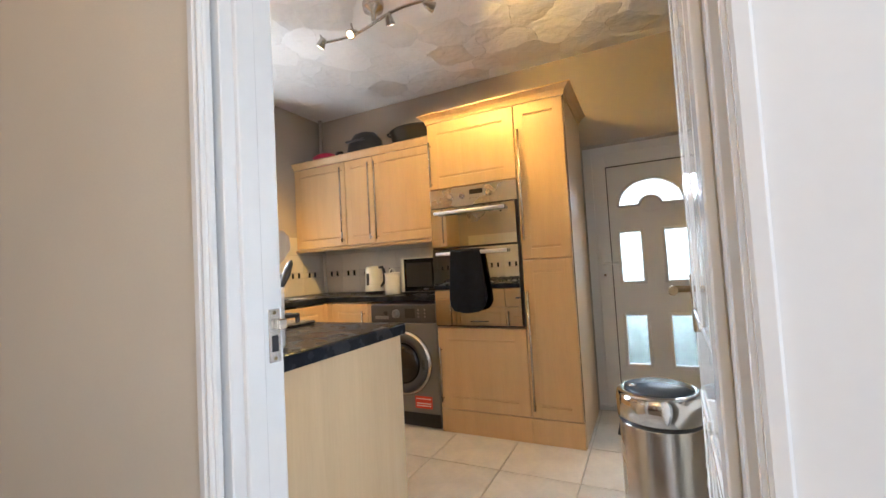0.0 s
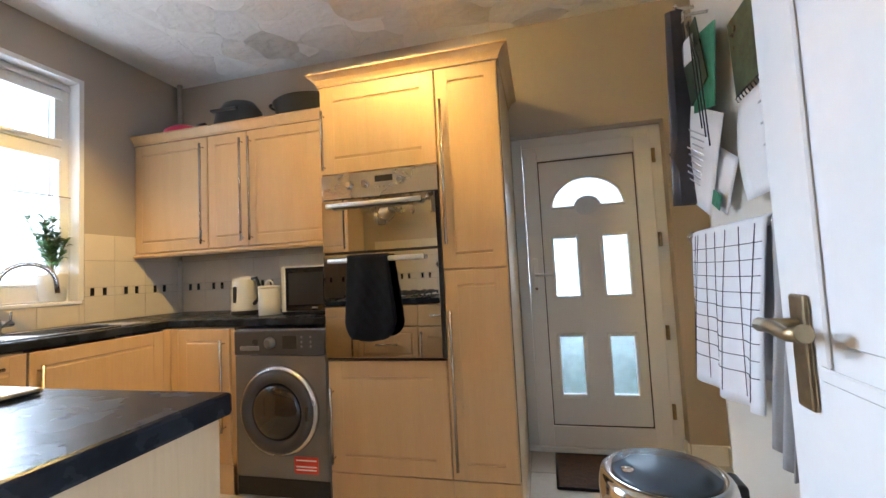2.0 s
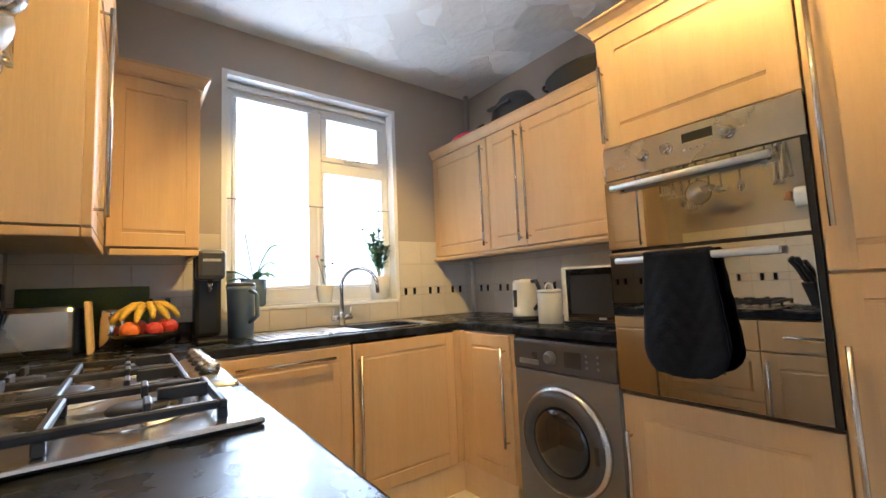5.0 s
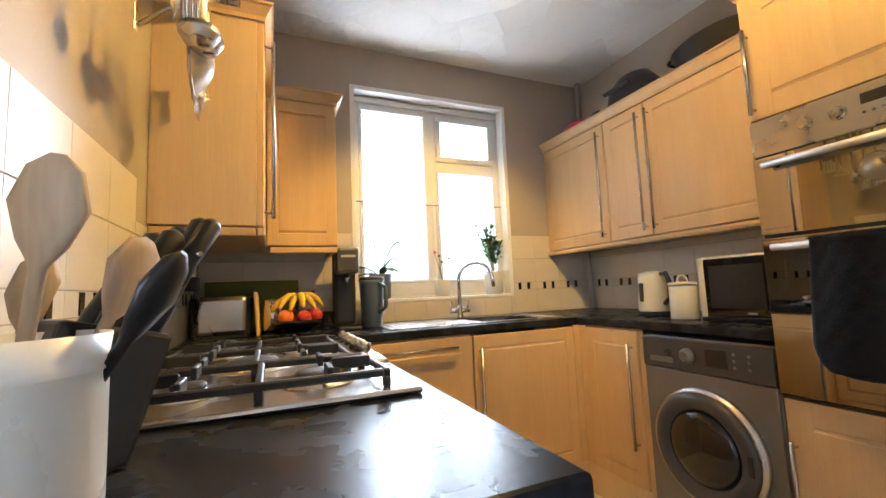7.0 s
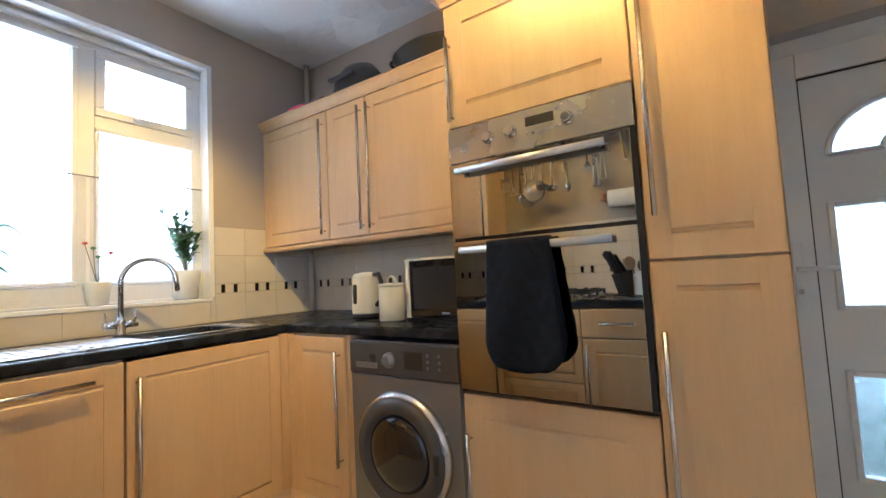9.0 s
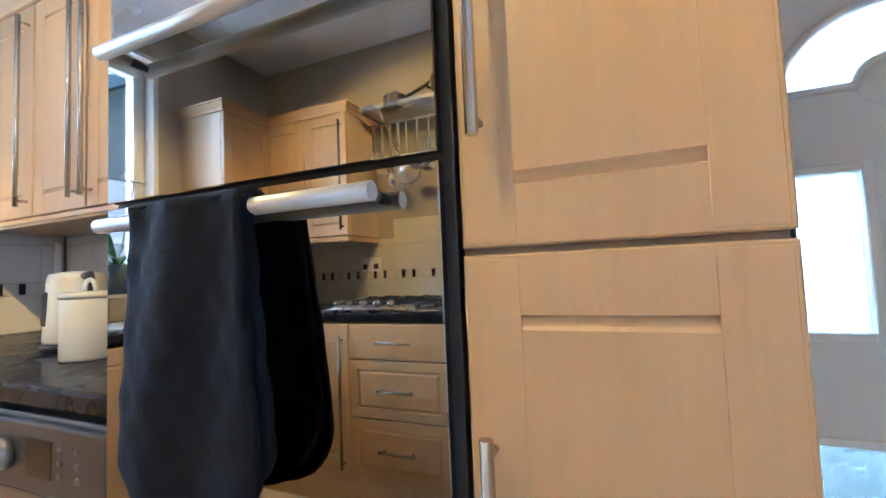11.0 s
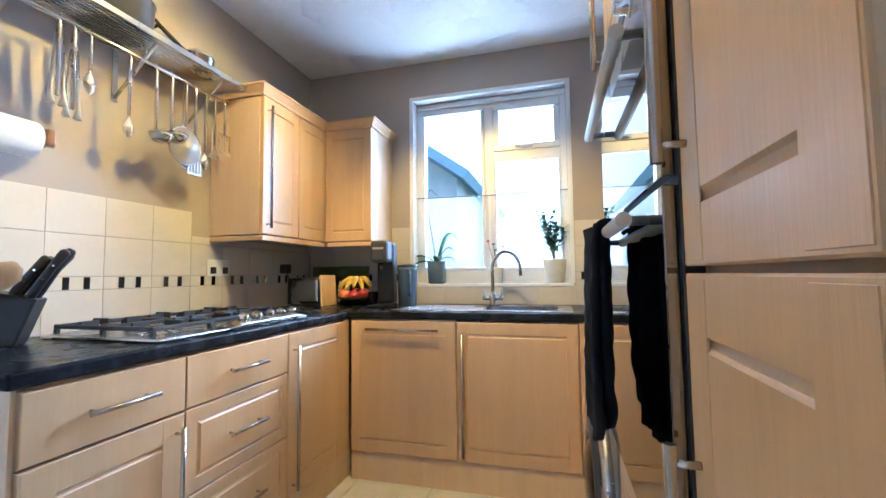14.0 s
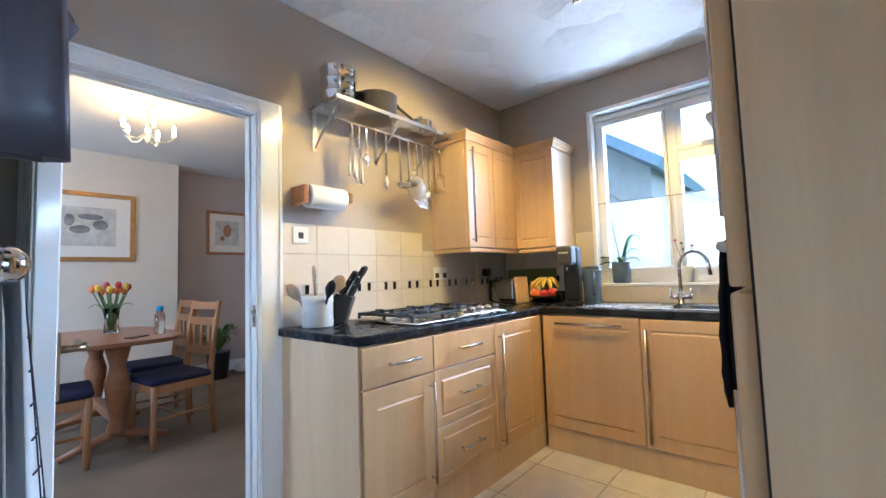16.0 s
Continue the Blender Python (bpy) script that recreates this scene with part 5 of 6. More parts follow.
part("column", box(B(), -0.055, 0.055, 0.0, 0.09, 0.018, 0.40, 0.02), BLACK, sm)
hd = part("head", box(B(), -0.056, 0.056, -0.10, 0.0, 0.27, 0.405, 0.02), DARK_GREY, sm)
part("nozzle", tube(B(), [(0, -0.05, 0.27), (0, -0.05, 0.215)], 0.008, 12, [0.012, 0.006]), CHROME, hd)
part("label_strip", box(B(), -0.035, 0.035, -0.102, -0.1, 0.35, 0.362), INK, hd)
j = thing("filter_jug", "smoky blue water filter jug with a handle", "jug", pose(-2.47, 1.43, WT1 + 0.001))
part("jug_body", lathe(B(), [(0.05, 0), (0.055, 0.005), (0.062, 0.22), (0.066, 0.24), (0.06, 0.24), (0.05, 0.01), (0.01, 0.008)], 28), BLUEJUG, j)
part("lid", lathe(B(), [(0.066, 0.2402), (0.062, 0.256), (0.01, 0.26)], 28), DARK_GREY, j)
part("handle", tube(B(), [(0.055, 0.03, 0.22), (0.10, 0.05, 0.20), (0.10, 0.05, 0.10), (0.05, 0.03, 0.07)], 0.01, 10), BLUEJUG, j)


def leaf_sheet(base, out, up, L, w, droop):
    out = Vector(out).normalized()
    side = Vector((-out.y, out.x, 0))

    def fn(u, v):
        c = Vector(base) + out * (L * u * (0.55 + 0.45 * droop)) + Vector((0, 0, up * math.sin(u * 2.2) * L - droop * L * 0.35 * u * u))
        half = w * math.sin(min(1, u * 1.02 + 0.03) * math.pi) ** 0.7
        return c + side * (v - 0.5) * 2 * half + Vector((0, 0, 0.25 * half * abs(v - 0.5) * 2))
    return fn


SILL = WZ0 + 0.0005
o = thing("orchid", "orchid with broad leaves in a glass pot on the sill", "plant", pose(-2.735, 1.545, SILL) @ Matrix.Diagonal((1, 1.35, 1.35, 1)))
part("pot", lathe(B(), [(0.036, 0), (0.045, 0.005), (0.05, 0.11), (0.046, 0.11), (0.04, 0.012), (0.01, 0.01)], 24), BLUEJUG, o, "smoky glass pot")
part("bark", lathe(B(), [(0.042, 0.012), (0.045, 0.1), (0.01, 0.105)], 20), MATTING, o)
for a, up, L, w, dr in ((75, 0.75, 0.20, 0.024, 0.1), (250, 0.3, 0.19, 0.026, 0.7), (150, 0.3, 0.13, 0.022, 0.5), (20, 0.3, 0.15, 0.024, 0.5), (95, 0.55, 0.15, 0.02, 0.2), (280, 0.15, 0.16, 0.024, 0.9)):
    out = (max(-0.15, math.cos(radians(a))), math.sin(radians(a)), 0)
    part("leaf", sheet(B(), leaf_sheet((0, 0, 0.10), out, up, L, w, dr), 12, 4, 0.002), LEAF, o)
part("flower_stem", tube(B(), [(0, 0, 0.1), (0.0, -0.03, 0.28), (0, -0.055, 0.42), (0, -0.03, 0.48), (0, 0.01, 0.44)], 0.0025, 6), STEM, o)
o = thing("flower_pot", "pale cream pot with a few thin stems on the sill", "plant pot", pose(-2.735, 1.945, SILL))
part("pot", lathe(B(), [(0.032, 0), (0.038, 0.004), (0.05, 0.10), (0.05, 0.105), (0.044, 0.105), (0.036, 0.09), (0.01, 0.088)], 24), CREAMWARE, o)
for k in range(4):
    a = k * 1.7
    part("stem", tube(B(), [(0, 0, 0.088), (0.015 * math.cos(a), 0.02 * math.sin(a), 0.16), (0.01 * math.cos(a), 0.05 * math.sin(a), 0.21 + 0.02 * k)], 0.002, 6), STEM, o)
    part("blossom", lathe(B(), [(0.002, -0.006), (0.012, 0), (0.008, 0.008)], 8, pose(0.01 * math.cos(a), 0.05 * math.sin(a), 0.215 + 0.02 * k)), RED if k % 2 else LEAF, o)
o = thing("leafy_plant", "bushy green plant in a white pot on the sill", "plant", pose(-2.735, 2.315, SILL) @ Matrix.Diagonal((1, 1.2, 1.2, 1)))
part("pot", lathe(B(), [(0.04, 0), (0.048, 0.005), (0.058, 0.12), (0.058, 0.125), (0.052, 0.125), (0.045, 0.11), (0.01, 0.108)], 28), WHITEWARE, o, "white glazed pot")
random.seed(4)
for k in range(13):
    a, tilt, L = random.uniform(0, 6.28), random.uniform(0.02, 0.22), random.uniform(0.13, 0.28)
    top = Vector((max(-0.05, L * tilt * math.cos(a)), L * tilt * 2.6 * math.sin(a), 0.11 + L))
    st = part("stem", tube(B(), [(0, 0, 0.108), (top.x * 0.4, top.y * 0.4, 0.11 + L * 0.5), top], 0.0025, 5), STEM, o)
    for q in range(11):
        f = 0.3 + 0.7 * q / 10
        b = Vector((top.x * f, top.y * f, 0.11 + L * f))
        an = q * 2.4 + k
        part("leaf", sheet(B(), leaf_sheet(b, (math.cos(an) * 0.7, math.sin(an), 0), 0.35, 0.06, 0.014, 0.2), 4, 2), LEAF, st)

# north worktop things
k = thing("kettle", "cream electric kettle with black handle on the worktop", "kettle", pose(-1.86, 2.74, WT1 + 0.001, 0, 0, -10))
part("base", lathe(B(), [(0.078, 0), (0.078, 0.018), (0.07, 0.022)], 32), BLACK, k)
bd = part("body", lathe(B(), [(0.072, 0.0225), (0.074, 0.03), (0.066, 0.20), (0.06, 0.215), (0.02, 0.222)], 32), CREAMWARE, k)
part("water_gauge", box(B(), -0.014, 0.014, -0.0745, -0.062, 0.07, 0.165, 0.006), BLACK, bd)
part("handle", tube(B(), [(0.05, 0, 0.205), (0.095, 0, 0.21), (0.115, 0, 0.17), (0.11, 0, 0.09), (0.075, 0, 0.06)], 0.011, 10), BLACK, k)
part("spout", tube(B(), [(-0.055, 0, 0.175), (-0.085, 0, 0.205)], 0.016, 10, [0.022, 0.01]), CREAMWARE, k)
c = thing("storage_canister", "cream lidded canister with a loop handle", "canister", pose(-1.63, 2.655, WT1 + 0.001))
part("body", lathe(B(), [(0.056, 0), (0.058, 0.004), (0.058, 0.145), (0.055, 0.148)], 32), CREAMWARE, c)
part("lid", lathe(B(), [(0.06, 0.1485), (0.06, 0.16), (0.05, 0.164), (0.01, 0.165)], 32), CREAMWARE, c)
part("loop_handle", tube(B(), [(0.024 * math.cos(a), 0, 0.164 + 0.03 * math.sin(a)) for a in [math.pi * q / 10 for q in range(11)]], 0.005, 8), CREAMWARE, c)
m = thing("microwave", "cream microwave oven with a black glass door", "microwave", pose(-1.55, 2.66, WT1 + 0.001))
part("case", box(B(), 0, 0.372, 0.006, 0.36, 0.012, 0.265, 0.006), CREAMWARE, m)
d = part("door", box(B(), 0.028, 0.37, -0.012, 0.005, 0.016, 0.255, 0.004), PORT, m, "black glass door")
part("window", box(B(), 0.05, 0.26, -0.0135, -0.012, 0.05, 0.225), BLACK, d)
part("brand_bar", box(B(), 0.19, 0.225, -0.0135, -0.012, 0.028, 0.036), INK, d)
part("side_trim", box(B(), 0, 0.026, -0.008, 0.0055, 0.012, 0.262, 0.003), CREAMWARE, m)
part("lower_trim", box(B(), 0.001, 0.371, -0.01, 0.36, 0.0, 0.0118, 0.003), BLACK, m)

# on top of the wall cabinets
TOP = WU1 + 0.002
b = thing("roasting_pot", "black oval roasting pot with a flared rim on the wall cabinets", "pot", pose(-1.52, 2.90, TOP))
oval = Matrix.Diagonal((1.0, 0.62, 1.0, 1))
part("body", lathe(B(), [(0.150, 0), (0.168, 0.012), (0.205, 0.175), (0.216, 0.185), (0.216, 0.193), (0.203, 0.195), (0.160, 0.02), (0.01, 0.015)], 40, oval), BLACK, b)
part("lid", lathe(B(), [(0.202, 0.196), (0.198, 0.204), (0.12, 0.209), (0.01, 0.211)], 40, oval), BLACK, b)
for q in (-1, 1):
    part("side_handle", tube(B(), [(q * (0.205 + 0.03 * math.sin(a)), 0.05 * math.cos(a), 0.182) for a in [math.pi * j / 8 for j in range(9)]], 0.008, 8), BLACK, b)
h = thing("black_helmet_bag", "black glossy rounded case on the wall cabinets", "bag", pose(-1.98, 2.87, TOP) @ Matrix.Diagonal((1.25, 1.1, 1.65, 1)))
part("shell", lathe(B(), [(0.13, 0), (0.14, 0.03), (0.12, 0.10), (0.08, 0.14), (0.02, 0.155)], 24, Matrix.Diagonal((1.05, 0.8, 1.0, 1))), BLACK, h)
part("strap", tube(B(), [(-0.14, -0.09, 0.04), (-0.19, -0.07, 0.05), (-0.21, -0.03, 0.03), (-0.15, 0, 0.03)], 0.02, 8), BLACK, h)
part("peak", box(B(), -0.09, 0.06, -0.115, -0.09, 0.09, 0.10, 0.004), DARK_GREY, h)
solid("pink_bowl", lathe(B(), [(0.05, 0), (0.10, 0.03), (0.115, 0.08), (0.07, 0.105), (0.01, 0.11)], 24), PINK, "bright pink plastic bowl upturned on the cabinets", "bowl", pose(-2.42, 2.88, TOP) @ Matrix.Diagonal((1.1, 1, 1.3, 1)))
b = thing("storage_box", "brown wooden box on the corner wall cabinets", "box", pose(-2.35, 0.78, WU1 + 0.002))
part("box_body", box(B(), -0.10, 0.10, -0.08, 0.08, 0, 0.085, 0.006), OAK, b)
part("lid", box(B(), -0.104, 0.104, -0.084, 0.084, 0.0855, 0.10, 0.004), OAK, b)
solid("corner_pipe", tube(B(), [(-2.63, 3.05, 2.06), (-2.63, 3.05, CEIL - 0.001)], 0.017, 12), TAUPE, "painted pipe rising to the ceiling in the corner", "pipe")
bm = tube(B(), [(-2.655, 3.06, WT1 + 0.001), (-2.655, 3.06, 1.262)], 0.015, 12)
solid("tiled_in_pipe", bm, TILE_W, "pale vertical pipe in the tiled corner", "pipe")

# ---- by the back door ----
bn = thing("pedal_bin", "round brushed steel touch bin with a dark lid", "bin", pose(0.105, 1.64, 0))
part("body", lathe(B(), [(0.128, 0), (0.130, 0.004), (0.132, 0.03), (0.132, 0.50), (0.130, 0.505)], 48), STEEL, bn)
part("base_ring", lathe(B(), [(0.134, 0.0005), (0.136, 0.004), (0.136, 0.022), (0.1325, 0.026)], 48), BLACK, bn)
part("seam_ring", lathe(B(), [(0.130, 0.5055), (0.135, 0.507), (0.135, 0.515), (0.130, 0.517)], 48), BLACK, bn)
part("collar", lathe(B(), [(0.133, 0.5175), (0.138, 0.52), (0.139, 0.575), (0.134, 0.60), (0.118, 0.61), (0.112, 0.606)], 48), CHROME, bn)
ld = part("lid", lathe(B(), [(0.111, 0.604), (0.108, 0.614), (0.07, 0.626), (0.01, 0.63)], 48), LID, bn, "slate blue domed lid")
part("touch_button", lathe(B(), [(0.014, 0), (0.013, 0.006), (0.004, 0.008)], 16, pose(-0.08, -0.03, 0.618)), CHROME, ld)
part("hinge", box(B(), 0.10, 0.15, -0.035, 0.035, 0.49, 0.60, 0.008), BLACK, bn)
mt = thing("door_mat", "brown patterned door mat inside the back door", "door mat", pose(0, 0, 0.0005))
part("pile", box(B(), -0.12, 0.44, 2.74, 3.12, 0.0, 0.010, 0.003), MATTING, mt)
part("border", tube(B(), [(-0.12, 2.74, 0.006), (0.44, 2.74, 0.006), (0.44, 3.12, 0.006), (-0.12, 3.12, 0.006), (-0.12, 2.74, 0.006)], 0.008, 6), BLACK, mt)

EX = 0.37
r = thing("towel_rail", "chrome towel rail with ball ends on the cream wall", "towel rail", pose(0, 0, 0))
part("rail", tube(B(), [(0.31, 1.42, 1.135), (0.31, 1.955, 1.135)], 0.008, 10), CHROME, r)
for y in (1.45, 1.94):
    part("post", tube(B(), [(0.31, y, 1.135), (EX - 0.001, y, 1.135)], 0.009, 10, [0.009, 0.016]), CHROME, r)
part("ball_end", lathe(B(), [(0.002, -0.018), (0.014, -0.012), (0.018, 0), (0.014, 0.012), (0.002, 0.018)], 18, pose(0.31, 1.968, 1.135, 90, 0, 0)), CHROME, r)


def hung_cloth(name, label, y0, y1, drop, mat, seed, cat="tea towel"):
    t = thing(name, label, cat, pose(0, 0, 0))

    def fn(u, v):
        s = v * 2 - 1
        y = y0 + (y1 - y0) * u + 0.012 * math.sin(5 * v + seed)
        if abs(s) < 0.08:
            a = s / 0.08 * math.pi / 2
            return (0.31 - 0.012 * math.sin(a) * -1, y, 1.135 + 0.012 * math.cos(a) + 0.001)
        f = (abs(s) - 0.08) / 0.92
        side = 1 if s > 0 else -1
        L = drop if side < 0 else drop * 0.85
        return (0.31 + side * (0.012 + 0.004 * f) - 0.010 * math.sin(16 * u + seed) * f * (1.3 if side < 0 else 0.2) - (0.02 * f if side < 0 else 0), y + 0.02 * f * (0.5 - u), 1.135 - L * f - 0.03 * f * math.sin(2 * u + seed))
    part("cloth", sheet(B(), fn, 26, 40, 0.003), mat, t)
    return t, fn


t, fn = hung_cloth("tea_towel", "white tea towel with a dark grid hanging on the rail", 1.53, 1.93, 0.36, TOWEL, 0.4)
for k in range(9):
    f = 0.10 + 0.09 * k
    v = 0.46 - f * 0.46
    part("woven_line", tube(B(), [Vector(fn(0.02 + 0.96 * q / 24, v)) + Vector((-0.004, 0, 0)) for q in range(25)], 0.0011, 4), STRIPE, t)
for u in (0.10, 0.28, 0.45, 0.60, 0.74, 0.88, 0.93):
    part("woven_line", tube(B(), [Vector(fn(u, 0.46 - 0.46 * q / 20)) + Vector((-0.004, 0, 0)) for q in range(20)], 0.0009, 4), STRIPE, t)
hung_cloth("tea_towel", "plain grey brown tea towel hanging on the rail", 1.425, 1.525, 0.42, GREY_CLOTH, 1.7)


def wall_paper(name, label, cat, y, z, w, h, turn, mat, x):
    t = thing(name, label, cat, pose(x, y, z, turn, 0, 0))
    part("sheet", sheet(B(), lambda u, v: (-0.012 * math.sin(v * 3) * u - 0.006 * v, (u - 0.5) * w, -v * h), 8, 8, 0.0012), mat, t)
    return t


p = wall_paper("calendar", "wall calendar with a landscape photo and a ringed page", "calendar", 1.575, 1.44, 0.27, 0.235, -4, PAPER, 0.345)
part("photo", box(B(), -0.004, -0.002, -0.135, 0.135, 0.012, 0.20, 0.001), PHOTO, p, "dark green landscape photo")
for k in range(18):
    part("ring", tube(B(), [(-0.008, -0.12 + k * 0.014, -0.006), (-0.012, -0.12 + k * 0.014, 0.004), (-0.006, -0.12 + k * 0.014, 0.014)], 0.0015, 5), BLACK, p)
for k in range(3):
    for q in range(3):
        part("printed_mark", box(B(), -0.0235 - 0.001, -0.0225, -0.10 + q * 0.045, -0.085 + q * 0.045, -0.06 - k * 0.045, -0.056 - k * 0.045), INK, p)
p = wall_paper("pinned_letter", "white printed letters hanging askew from a clip", "paper", 1.87, 1.48, 0.23, 0.27, 26, PAPER, 0.335)
for k in range(9):
    part("printed_line", box(B(), -0.024, -0.0225, -0.07, 0.05 - 0.02 * (k % 3), -0.06 - k * 0.017, -0.056 - k * 0.017), INK, p)
p2 = wall_paper("pinned_letter", "white leaflet with a green corner below the letters", "paper", 1.80, 1.34, 0.12, 0.15, 30, PAPER, 0.35)
part("green_corner", box(B(), -0.022, -0.0195, -0.05, 0.0, -0.14, -0.10), GREENPRINT, p2)
p = thing("photo_cards", "green and dark picture cards clipped to a wall hook", "paper", pose(0.335, 1.86, 1.60))
part("card", box(B(), -0.004, 0.0, -0.08, 0.06, -0.12, 0.09, 0.001, pose(0, 0, 0, 12, 0, 0)), GREENPRINT, p)
part("card", box(B(), -0.010, -0.006, -0.03, 0.10, -0.06, 0.14, 0.001, pose(0, 0, 0, -14, 0, 0)), PHOTO, p)
part("card", box(B(), -0.016, -0.012, 0.03, 0.10, 0.03, 0.10, 0.001, pose(0, 0, 0, 8, 0, 0)), PAPER, p)
part("hook", tube(B(), [(0.03, 0.02, 0.16), (-0.02, 0.02, 0.16), (-0.035, 0.02, 0.14), (-0.03, 0.02, 0.17)], 0.005, 8), CHROME, p)
for k in range(3):
    part("cord", tube(B(), [(-0.02, 0.02 + 0.01 * k, 0.14), (-0.025, 0.0 - 0.02 * k, 0.0), (-0.024, -0.02 - 0.02 * k, -0.18 - 0.03 * k)], 0.002, 5), BLACK, p)
cl = thing("hanging_scarf", "charcoal satin cloth gathered on a hook beside the rail", "cloth", pose(0.325, 1.985, 1.84))
part("hook", tube(B(), [(0.044, 0, 0.0), (0.0, 0, 0.0), (-0.008, 0, 0.015)], 0.006, 8), CHROME, cl)
part("folds", sheet(B(), lambda u, v: ((0.018 + 0.022 * v) * math.cos(u * 6.28) + 0.007 * math.sin(u * 25) - 0.01, (0.008 + 0.006 * v) * math.sin(u * 6.28) + 0.003 * math.sin(u * 19), -0.60 * v - 0.005), 60, 12, 0.0015), SLATE_CLOTH, cl)


# ---- dining room ----
def dining_chair(m):
    c = thing("dining_chair", "oak dining chair with navy seat and carved back rails", "chair", m, "chairs round the table")
    for x in (-0.2, 0.2):
        part("leg", tube(B(), [(x, 0.19, 0), (x, 0.19, 0.10), (x, 0.19, 0.22), (x, 0.19, 0.43)], 0.02, 10, [0.014, 0.022, 0.017, 0.022]), OAK, c)
        part("back_post", tube(B(), [(x * 0.95, -0.22, 0), (x * 0.95, -0.19, 0.43), (x * 0.95, -0.22, 0.75), (x * 0.95, -0.26, 0.98)], 0.02, 8, [0.017, 0.022, 0.02, 0.018]), OAK, c)
        part("side_stretcher", tube(B(), [(x, 0.19, 0.2), (x * 0.95, -0.2, 0.2)], 0.011, 8), OAK, c)
        part("side_rail", box(B(), x - 0.012, x + 0.012, -0.19, 0.19, 0.37, 0.43, 0.003), OAK, c)
    part("front_rail", box(B(), -0.19, 0.19, 0.18, 0.2, 0.37, 0.43, 0.003), OAK, c)
    part("cross_stretcher", tube(B(), [(-0.195, 0.02, 0.2), (0.195, 0.02, 0.2)], 0.011, 8), OAK, c)
    part("seat", box(B(), -0.22, 0.22, -0.19, 0.22, 0.432, 0.475, 0.018), NAVY, c, "navy fabric seat pad")
    for z, d in ((0.94, -0.25), (0.82, -0.232), (0.60, -0.205)):
        bm = box(B(), -0.185, 0.185, d - 0.012, d + 0.012, z - 0.03, z + 0.03, 0.004)
        part("back_rail", bm, OAK, c)
    for x in (-0.11, 0.0, 0.11):
        part("back_splat", box(B(), x - 0.02, x + 0.02, -0.225, -0.212, 0.632, 0.788, 0.003), OAK, c)
    return c


ch = dining_chair(pose(-0.665, -1.06, 0, 0, 0, -82))
copy_thing(ch, pose(-0.72, -1.68, 0, 0, 0, -90))
copy_thing(ch, pose(0.0, -1.08, 0, 0, 0, 84))
tb = thing("dining_table", "dark polished wooden pedestal table with rounded corners", "table", pose(-0.36, -1.50, 0))
bm = B()
out = []
for k in range(48):
    a = 2 * math.pi * k / 48
    c, s = math.cos(a), math.sin(a)
    out.append((0.40 * math.copysign(abs(c) ** 0.55, c), 0.66 * math.copysign(abs(s) ** 0.55, s)))
lo, hi = [bm.verts.new((x * 0.985, y * 0.985, 0.718)) for x, y in out], [bm.verts.new((x, y, 0.748)) for x, y in out]
mid = [bm.verts.new((x, y, 0.730)) for x, y in out]
for a, b in ((lo, mid), (mid, hi)):
    for k in range(48):
        bm.faces.new((a[k], a[(k + 1) % 48], b[(k + 1) % 48], b[k]))
bm.faces.new(lo[::-1]), bm.faces.new(hi)
part("tabletop", bm, TABLE_WOOD, tb)
for y in (-0.38, 0.38):
    part("pedestal", lathe(B(), [(0.05, 0.10), (0.06, 0.14), (0.04, 0.2), (0.065, 0.35), (0.075, 0.45), (0.045, 0.56), (0.07, 0.66), (0.08, 0.717)], 24, pose(0, y, 0)), TABLE_WOOD, tb)
    part("foot", tube(B(), [(-0.30, y, 0.02), (-0.15, y, 0.07), (0, y, 0.11), (0.15, y, 0.07), (0.30, y, 0.02)], 0.03, 8, [0.02, 0.03, 0.04, 0.03, 0.02]), TABLE_WOOD, tb)
part("stretcher", box(B(), -0.03, 0.03, -0.38, 0.38, 0.17, 0.23, 0.006), TABLE_WOOD, tb)
v = thing("tulip_vase", "glass vase of red and yellow tulips on the table", "vase of flowers", pose(-0.41, -1.62, 0.749))
part("vase", lathe(B(), [(0.045, 0), (0.05, 0.006), (0.045, 0.10), (0.055, 0.20), (0.052, 0.20), (0.042, 0.10), (0.044, 0.012), (0.01, 0.01)], 24), CLEAR, v)
random.seed(9)
for k in range(16):
    a, t = 2.4 * k, 0.03 + 0.1 * math.sqrt(k / 16)
    top = Vector((t * math.cos(a), t * math.sin(a), 0.30 + random.uniform(0, 0.06)))
    s = part("stem", tube(B(), [(top.x * 0.1, top.y * 0.1, 0.02), (top.x * 0.5, top.y * 0.5, 0.2), top], 0.004, 6), LEAF, v)
    part("tulip", lathe(B(), [(0.006, -0.005), (0.018, 0.008), (0.022, 0.022), (0.018, 0.042), (0.008, 0.05)], 10, pose(top.x, top.y, top.z)), (RED, ORANGE, BANANA)[k % 3], s)
    if k % 2:
        part("leaf", sheet(B(), leaf_sheet((top.x * 0.3, top.y * 0.3, 0.16), (math.cos(a + 0.5), math.sin(a + 0.5), 0), 0.5, 0.16, 0.014, 0.4), 6, 2), LEAF, s)
b = thing("water_bottle", "clear water bottle with a blue cap on the table", "bottle", pose(-0.62, -1.17, 0.749))
part("bottle", lathe(B(), [(0.03, 0), (0.034, 0.005), (0.034, 0.14), (0.02, 0.17), (0.02, 0.19)], 20), CLEAR, b)
part("cap", lathe(B(), [(0.022, 0.17), (0.024, 0.175), (0.024, 0.205), (0.01, 0.21)], 20), material("blue_cap", (0.02, 0.25, 0.55), 0.4), b)
